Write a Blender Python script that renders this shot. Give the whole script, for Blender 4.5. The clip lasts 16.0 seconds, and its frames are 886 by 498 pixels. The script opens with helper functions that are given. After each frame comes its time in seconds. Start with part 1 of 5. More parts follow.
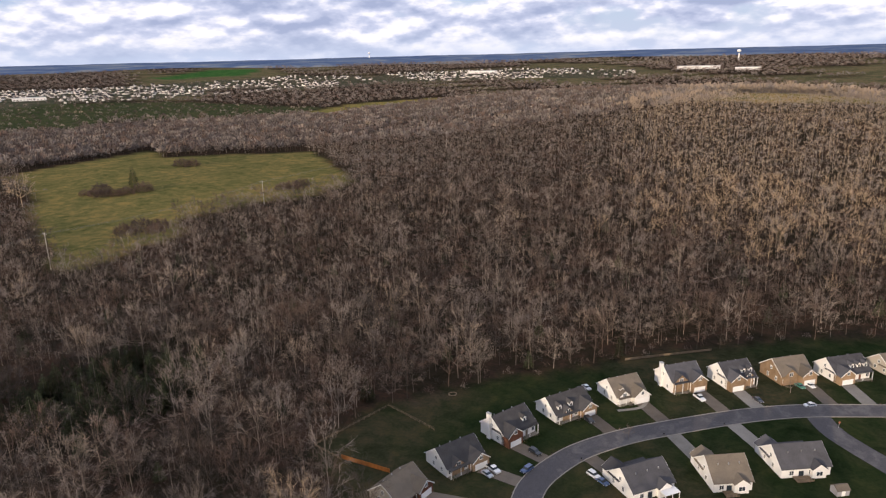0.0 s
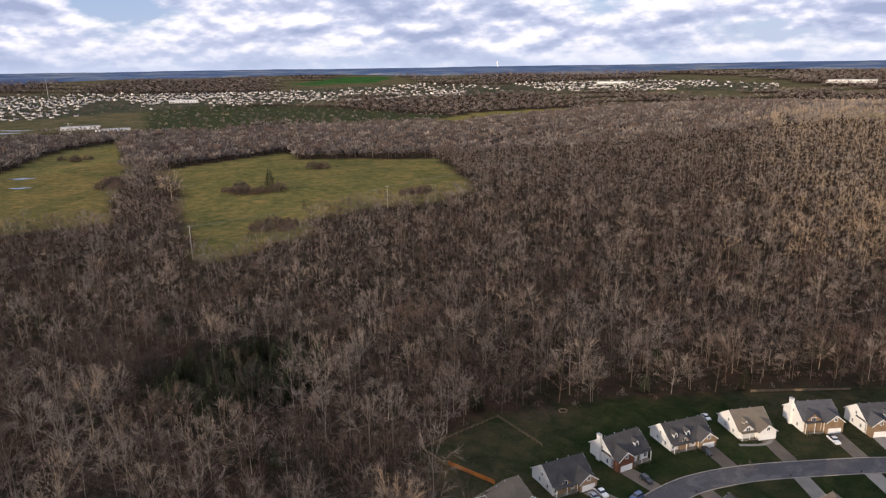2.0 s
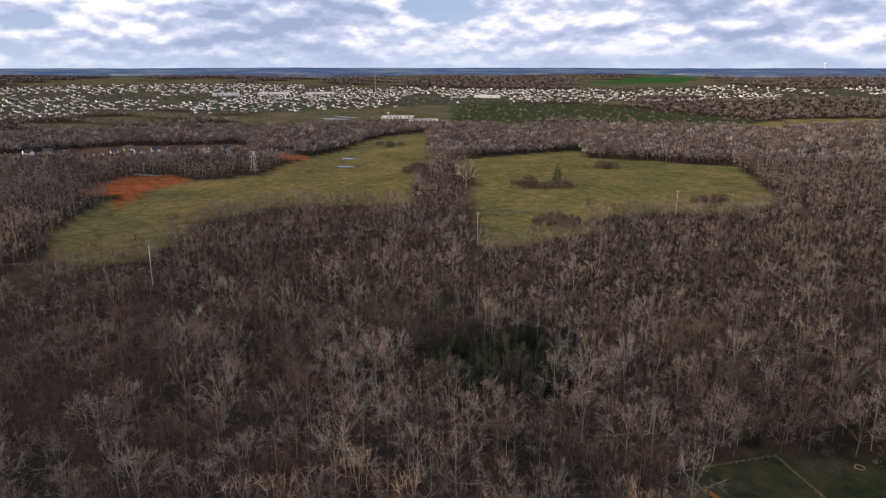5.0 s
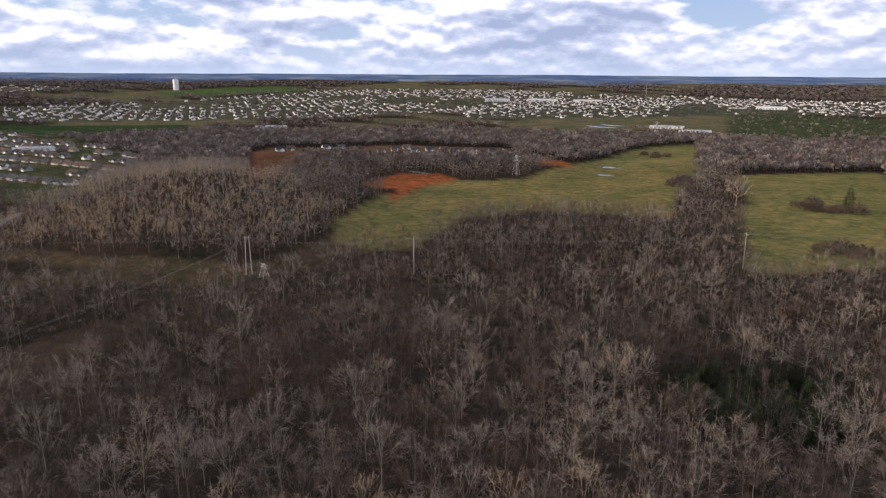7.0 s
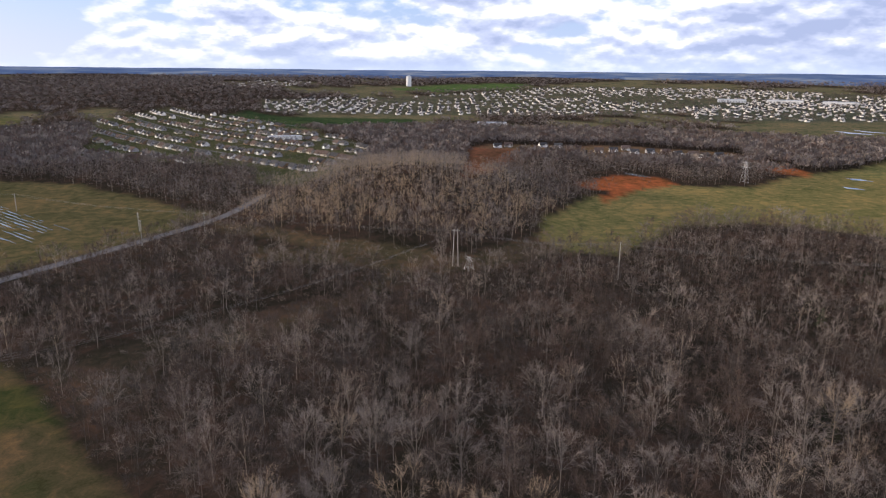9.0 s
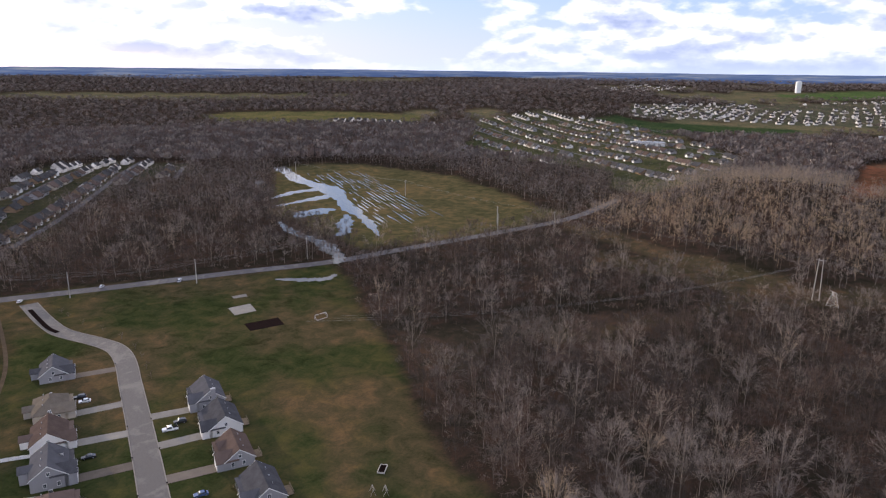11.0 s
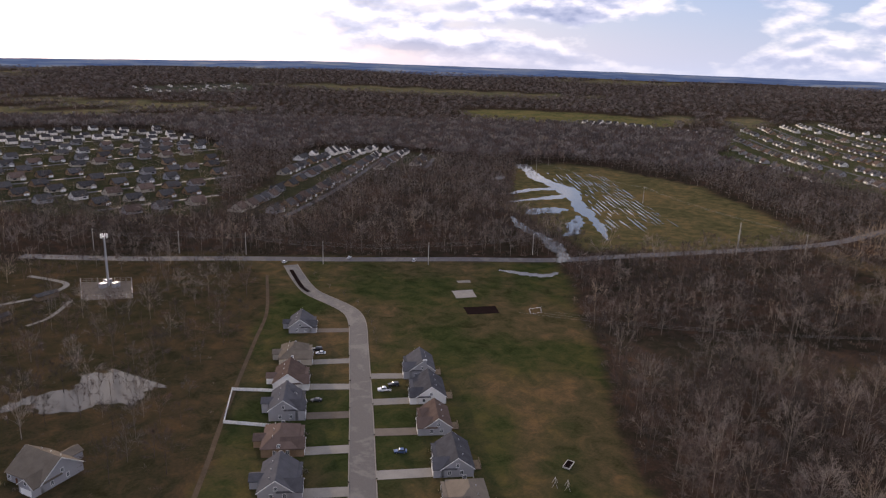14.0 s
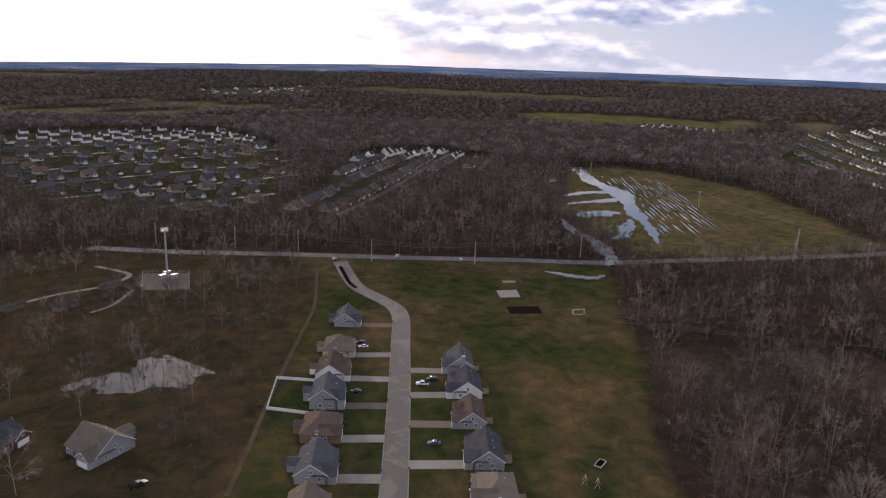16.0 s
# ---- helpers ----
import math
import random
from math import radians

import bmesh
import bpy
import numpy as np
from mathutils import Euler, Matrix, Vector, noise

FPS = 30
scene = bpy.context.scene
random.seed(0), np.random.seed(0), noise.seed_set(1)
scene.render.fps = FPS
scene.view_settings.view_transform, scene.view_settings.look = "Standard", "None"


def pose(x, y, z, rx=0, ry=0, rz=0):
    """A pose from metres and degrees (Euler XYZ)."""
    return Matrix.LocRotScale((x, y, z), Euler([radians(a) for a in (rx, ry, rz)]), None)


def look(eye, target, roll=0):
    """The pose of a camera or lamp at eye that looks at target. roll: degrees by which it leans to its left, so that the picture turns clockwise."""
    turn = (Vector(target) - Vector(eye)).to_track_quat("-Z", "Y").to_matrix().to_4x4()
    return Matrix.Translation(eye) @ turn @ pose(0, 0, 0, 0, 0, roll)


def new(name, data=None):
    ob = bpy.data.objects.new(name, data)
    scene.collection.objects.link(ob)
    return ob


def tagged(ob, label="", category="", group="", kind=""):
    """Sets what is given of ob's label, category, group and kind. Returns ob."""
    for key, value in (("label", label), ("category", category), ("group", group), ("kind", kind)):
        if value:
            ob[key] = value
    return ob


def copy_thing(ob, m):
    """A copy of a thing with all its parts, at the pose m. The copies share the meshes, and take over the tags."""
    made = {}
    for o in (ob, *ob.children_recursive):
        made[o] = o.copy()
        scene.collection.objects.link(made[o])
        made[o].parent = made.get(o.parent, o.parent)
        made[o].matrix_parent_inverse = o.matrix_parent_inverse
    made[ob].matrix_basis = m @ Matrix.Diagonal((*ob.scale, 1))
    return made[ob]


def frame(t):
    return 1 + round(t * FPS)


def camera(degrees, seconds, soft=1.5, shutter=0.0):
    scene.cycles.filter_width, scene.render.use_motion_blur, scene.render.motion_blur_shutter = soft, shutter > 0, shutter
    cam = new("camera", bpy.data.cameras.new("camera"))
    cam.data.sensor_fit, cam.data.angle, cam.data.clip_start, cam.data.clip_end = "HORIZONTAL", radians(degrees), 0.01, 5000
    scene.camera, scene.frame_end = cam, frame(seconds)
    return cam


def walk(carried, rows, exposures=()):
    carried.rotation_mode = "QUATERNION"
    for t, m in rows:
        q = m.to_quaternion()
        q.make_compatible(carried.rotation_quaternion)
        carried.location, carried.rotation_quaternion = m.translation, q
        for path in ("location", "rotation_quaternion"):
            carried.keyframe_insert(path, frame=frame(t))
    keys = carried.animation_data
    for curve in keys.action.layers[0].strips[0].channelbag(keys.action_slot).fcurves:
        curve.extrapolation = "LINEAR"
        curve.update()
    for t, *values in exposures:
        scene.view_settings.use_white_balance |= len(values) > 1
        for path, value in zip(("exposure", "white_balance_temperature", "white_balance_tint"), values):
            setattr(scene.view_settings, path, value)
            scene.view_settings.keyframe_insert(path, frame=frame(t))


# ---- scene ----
# A drone hovers 130 m over suburban woods and turns left, then backs off slowly.
cam = camera(64.97, 16.0, soft=1.25)
ROWS = [
    (0.0, 0.00, -0.00, 130.00, 17.088, 15.720, -1.484),
    (0.5, 0.13, -0.04, 130.16, 17.673, 15.577, -1.595),
    (1.0, 0.10, -0.08, 130.35, 18.311, 15.045, -1.630),
    (1.5, 0.01, -0.08, 130.57, 22.628, 14.938, -1.231),
    (2.0, -0.01, -0.01, 130.77, 27.096, 14.821, -0.881),
    (2.5, -0.01, 0.11, 130.88, 31.347, 14.760, -0.480),
    (3.0, -0.07, 0.20, 130.80, 35.152, 14.735, 0.009),
    (3.5, -0.20, 0.24, 130.54, 37.970, 14.671, 0.121),
    (4.0, -0.39, 0.28, 130.24, 42.308, 14.808, 0.672),
    (4.2, -0.43, 0.34, 130.14, 44.083, 14.801, 0.778),
    (6.3, -0.34, 1.44, 129.35, 62.274, 14.266, -0.615),
    (6.5, -0.34, 1.52, 129.30, 64.671, 14.204, -0.165),
    (7.0, -0.31, 1.74, 129.23, 71.773, 14.209, 0.362),
    (7.5, -0.14, 2.09, 129.24, 77.319, 14.315, 0.929),
    (8.0, 0.10, 2.80, 129.39, 81.496, 14.388, 1.261),
    (8.2, 0.20, 3.31, 129.56, 82.909, 14.428, 1.307),
    (10.3, 1.10, 11.34, 132.63, 106.969, 14.497, -0.472),
    (10.5, 1.21, 12.09, 132.84, 110.618, 14.522, -0.253),
    (11.0, 1.50, 13.94, 133.16, 118.894, 14.560, 0.593),
    (11.5, 1.75, 15.82, 133.35, 124.212, 14.642, 0.935),
    (12.0, 2.05, 17.72, 133.46, 129.657, 14.763, 1.423),
    (12.5, 2.26, 19.66, 133.50, 135.221, 14.881, 1.817),
    (13.0, 2.34, 21.60, 133.46, 137.788, 14.943, 2.052),
    (13.5, 2.24, 23.56, 133.37, 138.537, 14.939, 2.141),
    (14.0, 1.94, 25.60, 133.24, 138.903, 14.913, 2.092),
    (14.5, 1.49, 27.71, 133.08, 140.011, 14.896, 2.063),
    (15.0, 0.95, 29.86, 132.90, 141.546, 14.893, 2.134),
    (15.5, 0.31, 32.06, 132.74, 142.908, 14.871, 2.166),
    (16.0, -0.38, 34.32, 132.55, 143.784, 14.831, 2.018),
]
EXPOSE = [(0, 0.08, 6400, 16), (4, 0.0, 6250, 15), (8, 0.22, 6200, 15), (10.5, 0.40, 6050, 18), (12, 0.36, 6250, 19), (13.5, 0.12, 6400, 21), (16, -0.06, 6350, 20)]
walk(cam, [(t, pose(x, y, z, 90 - p, 0, a) @ pose(0, 0, 0, 0, 0, r)) for t, x, y, z, a, p, r in ROWS], EXPOSE)

# ---- world and sun: low winter sun under broken cloud ----
SUN_AZ, SUN_EL = 165.7, 9.0
to_sun = Vector((-math.sin(radians(SUN_AZ)) * math.cos(radians(SUN_EL)), math.cos(radians(SUN_AZ)) * math.cos(radians(SUN_EL)), math.sin(radians(SUN_EL))))
sun_data = bpy.data.lights.new("sun", "SUN")
sun_data.energy, sun_data.angle, sun_data.color = 4.0, radians(0.6), (1.0, 0.82, 0.58)
sun = new("sun", sun_data)
sun.matrix_world = look(to_sun * 1000, (0, 0, 0))


class Nodes:
    """Small wrapper to write node trees shortly."""

    def __init__(self, tree):
        self.tree = tree
        tree.nodes.clear()

    def add(self, kind, inputs=(), **props):
        n = self.tree.nodes.new(kind)
        for k, v in props.items():
            if k == "operation":
                n.operation = v
            elif k == "data_type":
                n.data_type = v
            elif k == "blend_type":
                n.blend_type = v
            elif k == "attribute_name":
                n.attribute_name = v
            elif k == "sky_type":
                n.sky_type = v
        for k, v in dict(inputs).items():
            if isinstance(v, bpy.types.NodeSocket):
                self.tree.links.new(v, n.inputs[k])
            else:
                n.inputs[k].default_value = v
        return n

    def math(self, op, a, b=0.0, c=0.0):
        return self.add("ShaderNodeMath", {0: a, 1: b, 2: c}, operation=op).outputs[0]

    def ramp(self, fac, stops):
        n = self.add("ShaderNodeValToRGB", {"Fac": fac})
        e = n.color_ramp.elements
        while len(e) < len(stops):
            e.new(0.5)
        for el, (p, c) in zip(e, stops):
            el.position = p
            el.color = (*c, 1) if len(c) == 3 else c
        return n.outputs["Color"]

    def noise(self, vector, scale, detail=4, rough=0.55, distort=0.0):
        return self.add("ShaderNodeTexNoise", {"Vector": vector, "Scale": scale, "Detail": detail, "Roughness": rough, "Distortion": distort}).outputs["Fac"]

    def mix(self, fac, a, b, blend="MIX"):
        n = self.add("ShaderNodeMix", data_type="RGBA", blend_type=blend)
        for i, v in ((0, fac), (6, a), (7, b)):
            if isinstance(v, bpy.types.NodeSocket):
                self.tree.links.new(v, n.inputs[i])
            else:
                n.inputs[i].default_value = (*v, 1) if isinstance(v, tuple) and len(v) == 3 else v
        return n.outputs[2]


world = bpy.data.worlds.new("sky")
scene.world = world
world.use_nodes = True
N = Nodes(world.node_tree)
sky = N.add("ShaderNodeTexSky", sky_type="NISHITA")
sky.sun_disc, sky.sun_elevation, sky.sun_rotation = False, radians(SUN_EL), radians(-SUN_AZ)
ray = N.add("ShaderNodeTexCoord").outputs["Generated"]
sep = N.add("ShaderNodeSeparateXYZ", {0: ray})
def sky_coords(wide, high, lift=0.0):
    return N.add("ShaderNodeCombineXYZ", {"X": N.math("MULTIPLY", sep.outputs["X"], wide), "Y": N.math("MULTIPLY", sep.outputs["Y"], wide), "Z": N.math("ADD", N.math("MULTIPLY", sep.outputs["Z"], high), lift)}).outputs[0]


bank = N.noise(sky_coords(3.4, 12.0), 1.0, 3, 0.5)
puff = N.noise(sky_coords(9.0, 22.0), 1.0, 5, 0.52)
above = N.noise(sky_coords(9.0, 22.0, 0.22), 1.0, 5, 0.52)
mass = N.math("ADD", N.math("MULTIPLY", bank, 0.58), N.math("MULTIPLY", puff, 0.42))
cover_mask = N.math("MULTIPLY", N.ramp(mass, [(0.42, (0, 0, 0)), (0.475, (1, 1, 1))]), N.math("MINIMUM", N.math("ADD", 0.3, N.math("MULTIPLY", sep.outputs["Z"], 20.0)), 1.0))
# sunlit tops where the cloud thins upwards, blue-grey undersides in the thick of it
lit_top = N.math("ADD", N.math("MULTIPLY", N.math("SUBTRACT", puff, above), 1.9), N.math("MULTIPLY", N.math("SUBTRACT", 0.56, mass), 1.5))
body = N.ramp(N.math("ADD", lit_top, 0.5), [(0.38, (0.36, 0.42, 0.58)), (0.54, (0.56, 0.61, 0.75)), (0.65, (0.88, 0.88, 0.92)), (0.76, (1.15, 1.10, 1.03))])
near_sun = N.add("ShaderNodeVectorMath", {0: ray, 1: to_sun}, operation="DOT_PRODUCT").outputs["Value"]
glow = N.math("POWER", N.math("MAXIMUM", near_sun, 0.0), 34.0)
lit_cloud = N.mix(N.math("MULTIPLY", glow, 0.95), body, (1.9, 1.78, 1.55))
clear = N.mix(0.6, N.mix(1.0, sky.outputs[0], (0.10, 0.10, 0.10), "MULTIPLY"), (0.36, 0.53, 0.88))
clear = N.mix(N.math("MULTIPLY", glow, 0.95), clear, (1.9, 1.78, 1.55))
low = N.math("POWER", N.math("SUBTRACT", 1.0, N.math("MINIMUM", N.math("MAXIMUM", sep.outputs["Z"], 0.0), 1.0)), 20.0)
clear = N.mix(N.math("MULTIPLY", low, 0.55), clear, (0.72, 0.80, 0.92))
shade = N.mix(cover_mask, clear, lit_cloud)
back = N.add("ShaderNodeBackground", {"Color": shade, "Strength": 1.08})
N.tree.links.new(back.outputs[0], N.add("ShaderNodeOutputWorld").inputs["Surface"])

# ---- materials ----
def material(name, color, rough=0.85, vary=0.35, grain=6.0, patch=0.15, bump=0.2, metal=0.0, coat=None, island=False):
    """A rough surface with a base colour, broken by noise at two scales, and fine relief."""
    m = bpy.data.materials.new(name)
    m.use_nodes = True
    n = Nodes(m.node_tree)
    at = n.add("ShaderNodeTexCoord").outputs["Object"]
    fine, wide = n.noise(at, grain, 5, 0.65), n.noise(at, patch, 3)
    v = n.math("ADD", n.math("MULTIPLY", fine, 0.5), n.math("MULTIPLY", wide, 0.5))
    rnd = n.add("ShaderNodeNewGeometry").outputs["Random Per Island"] if island else n.add("ShaderNodeObjectInfo").outputs["Random"]
    v = n.math("ADD", v, n.math("MULTIPLY", n.math("SUBTRACT", rnd, 0.5), 0.3))
    dark = tuple(c * (1 - vary) for c in color)
    light = tuple(min(c * (1 + vary), 0.95) for c in color)
    base = n.ramp(v, [(0.28, dark), (0.5, color), (0.74, light)])
    b = n.add("ShaderNodeBump", {"Height": fine, "Strength": bump, "Distance": 0.05})
    p = n.add("ShaderNodeBsdfPrincipled", {"Base Color": base, "Roughness": rough, "Metallic": metal, "Normal": b.outputs[0]})
    if rough > 0.8:
        p.inputs["Specular IOR Level"].default_value = 0.0
    if coat:
        p.inputs["Coat Weight"].default_value = coat
    n.tree.links.new(p.outputs[0], n.add("ShaderNodeOutputMaterial").inputs["Surface"])
    return m


def ground_material():
    m = bpy.data.materials.new("ground_cover")
    m.use_nodes = True
    n = Nodes(m.node_tree)
    at = n.add("ShaderNodeTexCoord").outputs["Object"]
    base = n.add("ShaderNodeAttribute", attribute_name="cover").outputs["Color"]
    fine, mid, wide = n.noise(at, 0.9, 6, 0.7), n.noise(at, 0.11, 5, 0.65, 0.6), n.noise(at, 0.016, 5, 0.6, 0.4)
    v = n.math("ADD", n.math("MULTIPLY", fine, 0.25), n.math("ADD", n.math("MULTIPLY", mid, 0.45), n.math("MULTIPLY", wide, 0.30)))
    tone = n.ramp(v, [(0.38, (0.42, 0.50, 0.42)), (0.47, (0.78, 0.88, 0.78)), (0.53, (1.15, 1.08, 1.0)), (0.62, (1.8, 1.45, 1.2))])
    col = n.mix(1.0, base, tone, "MULTIPLY")
    b = n.add("ShaderNodeBump", {"Height": v, "Strength": 0.35, "Distance": 0.3})
    p = n.add("ShaderNodeBsdfPrincipled", {"Base Color": col, "Roughness": 0.95, "Normal": b.outputs[0]})
    p.inputs["Specular IOR Level"].default_value = 0.0
    n.tree.links.new(p.outputs[0], n.add("ShaderNodeOutputMaterial").inputs["Surface"])
    return m


def wood_material(name, color, vary):
    """Bark or twigs: tone from tree to tree, and from stand to stand."""
    m = bpy.data.materials.new(name)
    m.use_nodes = True
    n = Nodes(m.node_tree)
    geo = n.add("ShaderNodeNewGeometry")
    tone = n.add("ShaderNodeAttribute", attribute_name="tone").outputs["Fac"]
    stand = n.noise(geo.outputs["Position"], 0.012, 3)
    v = n.math("ADD", n.math("MULTIPLY", tone, 0.7), n.math("MULTIPLY", stand, 0.3))
    dark, light = tuple(c * (1 - vary) for c in color), tuple(c * (1 + vary) for c in color)
    red = (color[0] * 0.9, color[1] * 0.74, color[2] * 0.66)
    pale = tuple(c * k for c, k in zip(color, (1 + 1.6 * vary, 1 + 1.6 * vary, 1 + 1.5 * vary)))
    # palest bark, and the warm sunlight painted into two hill stands
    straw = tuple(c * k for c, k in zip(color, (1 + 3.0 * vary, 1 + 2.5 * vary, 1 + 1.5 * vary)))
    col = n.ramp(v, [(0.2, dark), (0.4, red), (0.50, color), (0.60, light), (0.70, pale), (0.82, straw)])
    p = n.add("ShaderNodeBsdfPrincipled", {"Base Color": col, "Roughness": 0.9})
    p.inputs["Specular IOR Level"].default_value = 0.1
    n.tree.links.new(p.outputs[0], n.add("ShaderNodeOutputMaterial").inputs["Surface"])
    return m


def road_material(name, color, pale):
    """Asphalt with long pale worn streaks, patches and fine grit."""
    m = bpy.data.materials.new(name)
    m.use_nodes = True
    n = Nodes(m.node_tree)
    at = n.add("ShaderNodeTexCoord").outputs["Object"]
    wear = n.ramp(n.math("ADD", n.math("MULTIPLY", n.noise(at, 0.07, 5, 0.6, 1.2), 0.75), n.math("MULTIPLY", n.noise(at, 0.6, 4, 0.6, 0.6), 0.25)), [(0.50, (0, 0, 0)), (0.60, (1, 1, 1))])
    grit = n.noise(at, 3.0, 5, 0.65)
    dark = tuple(c * 0.72 for c in color)
    base = n.mix(n.math("MULTIPLY", wear, 0.42), n.ramp(grit, [(0.3, dark), (0.55, color), (0.75, tuple(c * 1.25 for c in color))]), pale)
    b = n.add("ShaderNodeBump", {"Height": grit, "Strength": 0.2, "Distance": 0.03})
    p = n.add("ShaderNodeBsdfPrincipled", {"Base Color": base, "Roughness": 0.85, "Normal": b.outputs[0]})
    p.inputs["Specular IOR Level"].default_value = 0.15
    n.tree.links.new(p.outputs[0], n.add("ShaderNodeOutputMaterial").inputs["Surface"])
    return m


def glass_material():
    m = bpy.data.materials.new("window_glass")
    m.use_nodes = True
    p = m.node_tree.nodes["Principled BSDF"]
    p.inputs["Base Color"].default_value, p.inputs["Roughness"].default_value = (0.03, 0.04, 0.05, 1), 0.06
    return m


def water_material(name, color, rough=0.06, wave=0.5):
    m = bpy.data.materials.new(name)
    m.use_nodes = True
    n = Nodes(m.node_tree)
    at = n.add("ShaderNodeTexCoord").outputs["Object"]
    b = n.add("ShaderNodeBump", {"Height": n.noise(at, wave, 3), "Strength": 0.08, "Distance": 0.2})
    p = n.add("ShaderNodeBsdfPrincipled", {"Base Color": (*color, 1), "Roughness": rough, "Normal": b.outputs[0], "IOR": 1.33})
    n.tree.links.new(p.outputs[0], n.add("ShaderNodeOutputMaterial").inputs["Surface"])
    return m


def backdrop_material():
    """Plain far distance: woods with streaks of paler fields, haze painted in as glowing blue."""
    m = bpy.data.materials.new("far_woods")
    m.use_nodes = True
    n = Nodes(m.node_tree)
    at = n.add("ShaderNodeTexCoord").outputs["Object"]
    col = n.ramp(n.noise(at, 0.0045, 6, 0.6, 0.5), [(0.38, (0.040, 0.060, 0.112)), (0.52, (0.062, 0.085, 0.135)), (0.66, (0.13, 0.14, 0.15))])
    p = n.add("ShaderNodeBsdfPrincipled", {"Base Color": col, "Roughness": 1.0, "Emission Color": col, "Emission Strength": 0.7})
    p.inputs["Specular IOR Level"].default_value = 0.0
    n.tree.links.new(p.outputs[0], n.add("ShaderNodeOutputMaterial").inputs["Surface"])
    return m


GROUND = ground_material()
BARK = wood_material("bark", (0.140, 0.116, 0.094), 0.6)
TWIG = wood_material("twigs", (0.136, 0.111, 0.095), 0.55)
# twig copy for far woods, greyer and paler: distance haze in the colour
HAZED_TWIG = wood_material("far_twigs", (0.160, 0.136, 0.122), 0.3)
NEEDLE = wood_material("needles", (0.036, 0.042, 0.019), 0.4)
ASPHALT = road_material("asphalt", (0.092, 0.086, 0.088), (0.20, 0.185, 0.17))
OLD_ROAD = road_material("worn_asphalt", (0.118, 0.108, 0.10), (0.22, 0.20, 0.175))
CONCRETE = material("concrete", (0.235, 0.215, 0.185), 0.9, 0.25, 2.5, 0.2, 0.15)
PALE_DRIVE = material("brown_concrete", (0.15, 0.125, 0.10), 0.9, 0.25, 2.5, 0.2, 0.15)
KERB = material("kerb_concrete", (0.28, 0.25, 0.21), 0.9, 0.2, 2.5, 0.3, 0.1)
WHITE = material("white_siding", (0.74, 0.72, 0.68), 0.6, 0.08, 3.0, 0.3, 0.05)
CREAM = material("cream_siding", (0.42, 0.37, 0.30), 0.6, 0.1, 3.0, 0.3, 0.05)
GREYW = material("grey_siding", (0.30, 0.295, 0.30), 0.6, 0.1, 3.0, 0.3, 0.05)
BRICK = material("red_brick", (0.175, 0.082, 0.052), 0.9, 0.4, 9.0, 0.4, 0.25)
TANBRICK = material("tan_brick", (0.27, 0.185, 0.115), 0.9, 0.35, 9.0, 0.4, 0.25)
ROOF_DARK = material("charcoal_shingle", (0.070, 0.067, 0.066), 0.95, 0.35, 5.0, 0.3, 0.3)
ROOF_BLUE = material("slate_grey_shingle", (0.084, 0.082, 0.086), 0.95, 0.35, 5.0, 0.3, 0.3)
ROOF_BROWN = material("brown_shingle", (0.115, 0.083, 0.068), 0.95, 0.3, 5.0, 0.3, 0.3)
ROOF_TAUPE = material("taupe_shingle", (0.15, 0.125, 0.097), 0.95, 0.3, 5.0, 0.3, 0.3)
TRIM = material("white_trim", (0.80, 0.79, 0.76), 0.5, 0.05, 3.0, 0.5, 0.03)
GLASS = glass_material()
TIMBER = material("weathered_timber", (0.20, 0.15, 0.10), 0.9, 0.35, 4.0, 0.5, 0.2)
CEDARWOOD = material("orange_timber", (0.42, 0.17, 0.05), 0.85, 0.25, 4.0, 0.5, 0.2)
POLE = material("grey_pole", (0.42, 0.39, 0.34), 0.85, 0.2, 4.0, 0.4, 0.1)
TRACK = material("dirt_track", (0.085, 0.062, 0.04), 1.0, 0.35, 2.0, 0.2, 0.3)
STEEL = material("galvanised_steel", (0.45, 0.45, 0.45), 0.5, 0.15, 5.0, 0.5, 0.05, 0.6)
CABLE = material("aluminium_cable", (0.20, 0.185, 0.165), 0.6, 0.1, 1.0, 0.5, 0.0)
MULCH = material("dark_mulch", (0.014, 0.009, 0.008), 1.0, 0.4, 3.0, 0.5, 0.4)
RUBBER = material("rubber", (0.02, 0.02, 0.02), 0.9, 0.2, 8.0, 0.5, 0.05)
FARROOF = material("far_shingle", (0.052, 0.05, 0.05), 0.95, 0.35, 0.2, 0.02, 0.0, island=True)
FARWALL = material("far_siding", (0.64, 0.59, 0.52), 0.85, 0.4, 0.2, 0.02, 0.0, island=True)
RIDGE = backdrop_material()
WATER = water_material("flood_water", (0.10, 0.10, 0.09))
POND = water_material("pond_water", (0.07, 0.06, 0.05), 0.1)

# ---- the lie of the land ----
HILLS = [(190, 1020, 310, 340, 54), (-120, 1430, 420, 370, 40), (-560, 640, 170, 170, 10), (-720, -20, 150, 110, 30), (-2300, -900, 900, 500, 30)]


def height(x, y):
    r = np.hypot(x, y)
    s = np.clip((r - 1500) / 3380, 0, 1)
    az = np.degrees(np.arctan2(-x, y)) % 360
    rim = 112 * (1 - 0.5 * np.interp(az, (150, 177, 215, 250), (0, 1, 1, 0)))
    z = rim * s * s * (3 - 2 * s)
    for cx, cy, sx, sy, h in HILLS:
        z = z + h * np.exp(-(((x - cx) / sx) ** 2) - ((y - cy) / sy) ** 2)
    return z


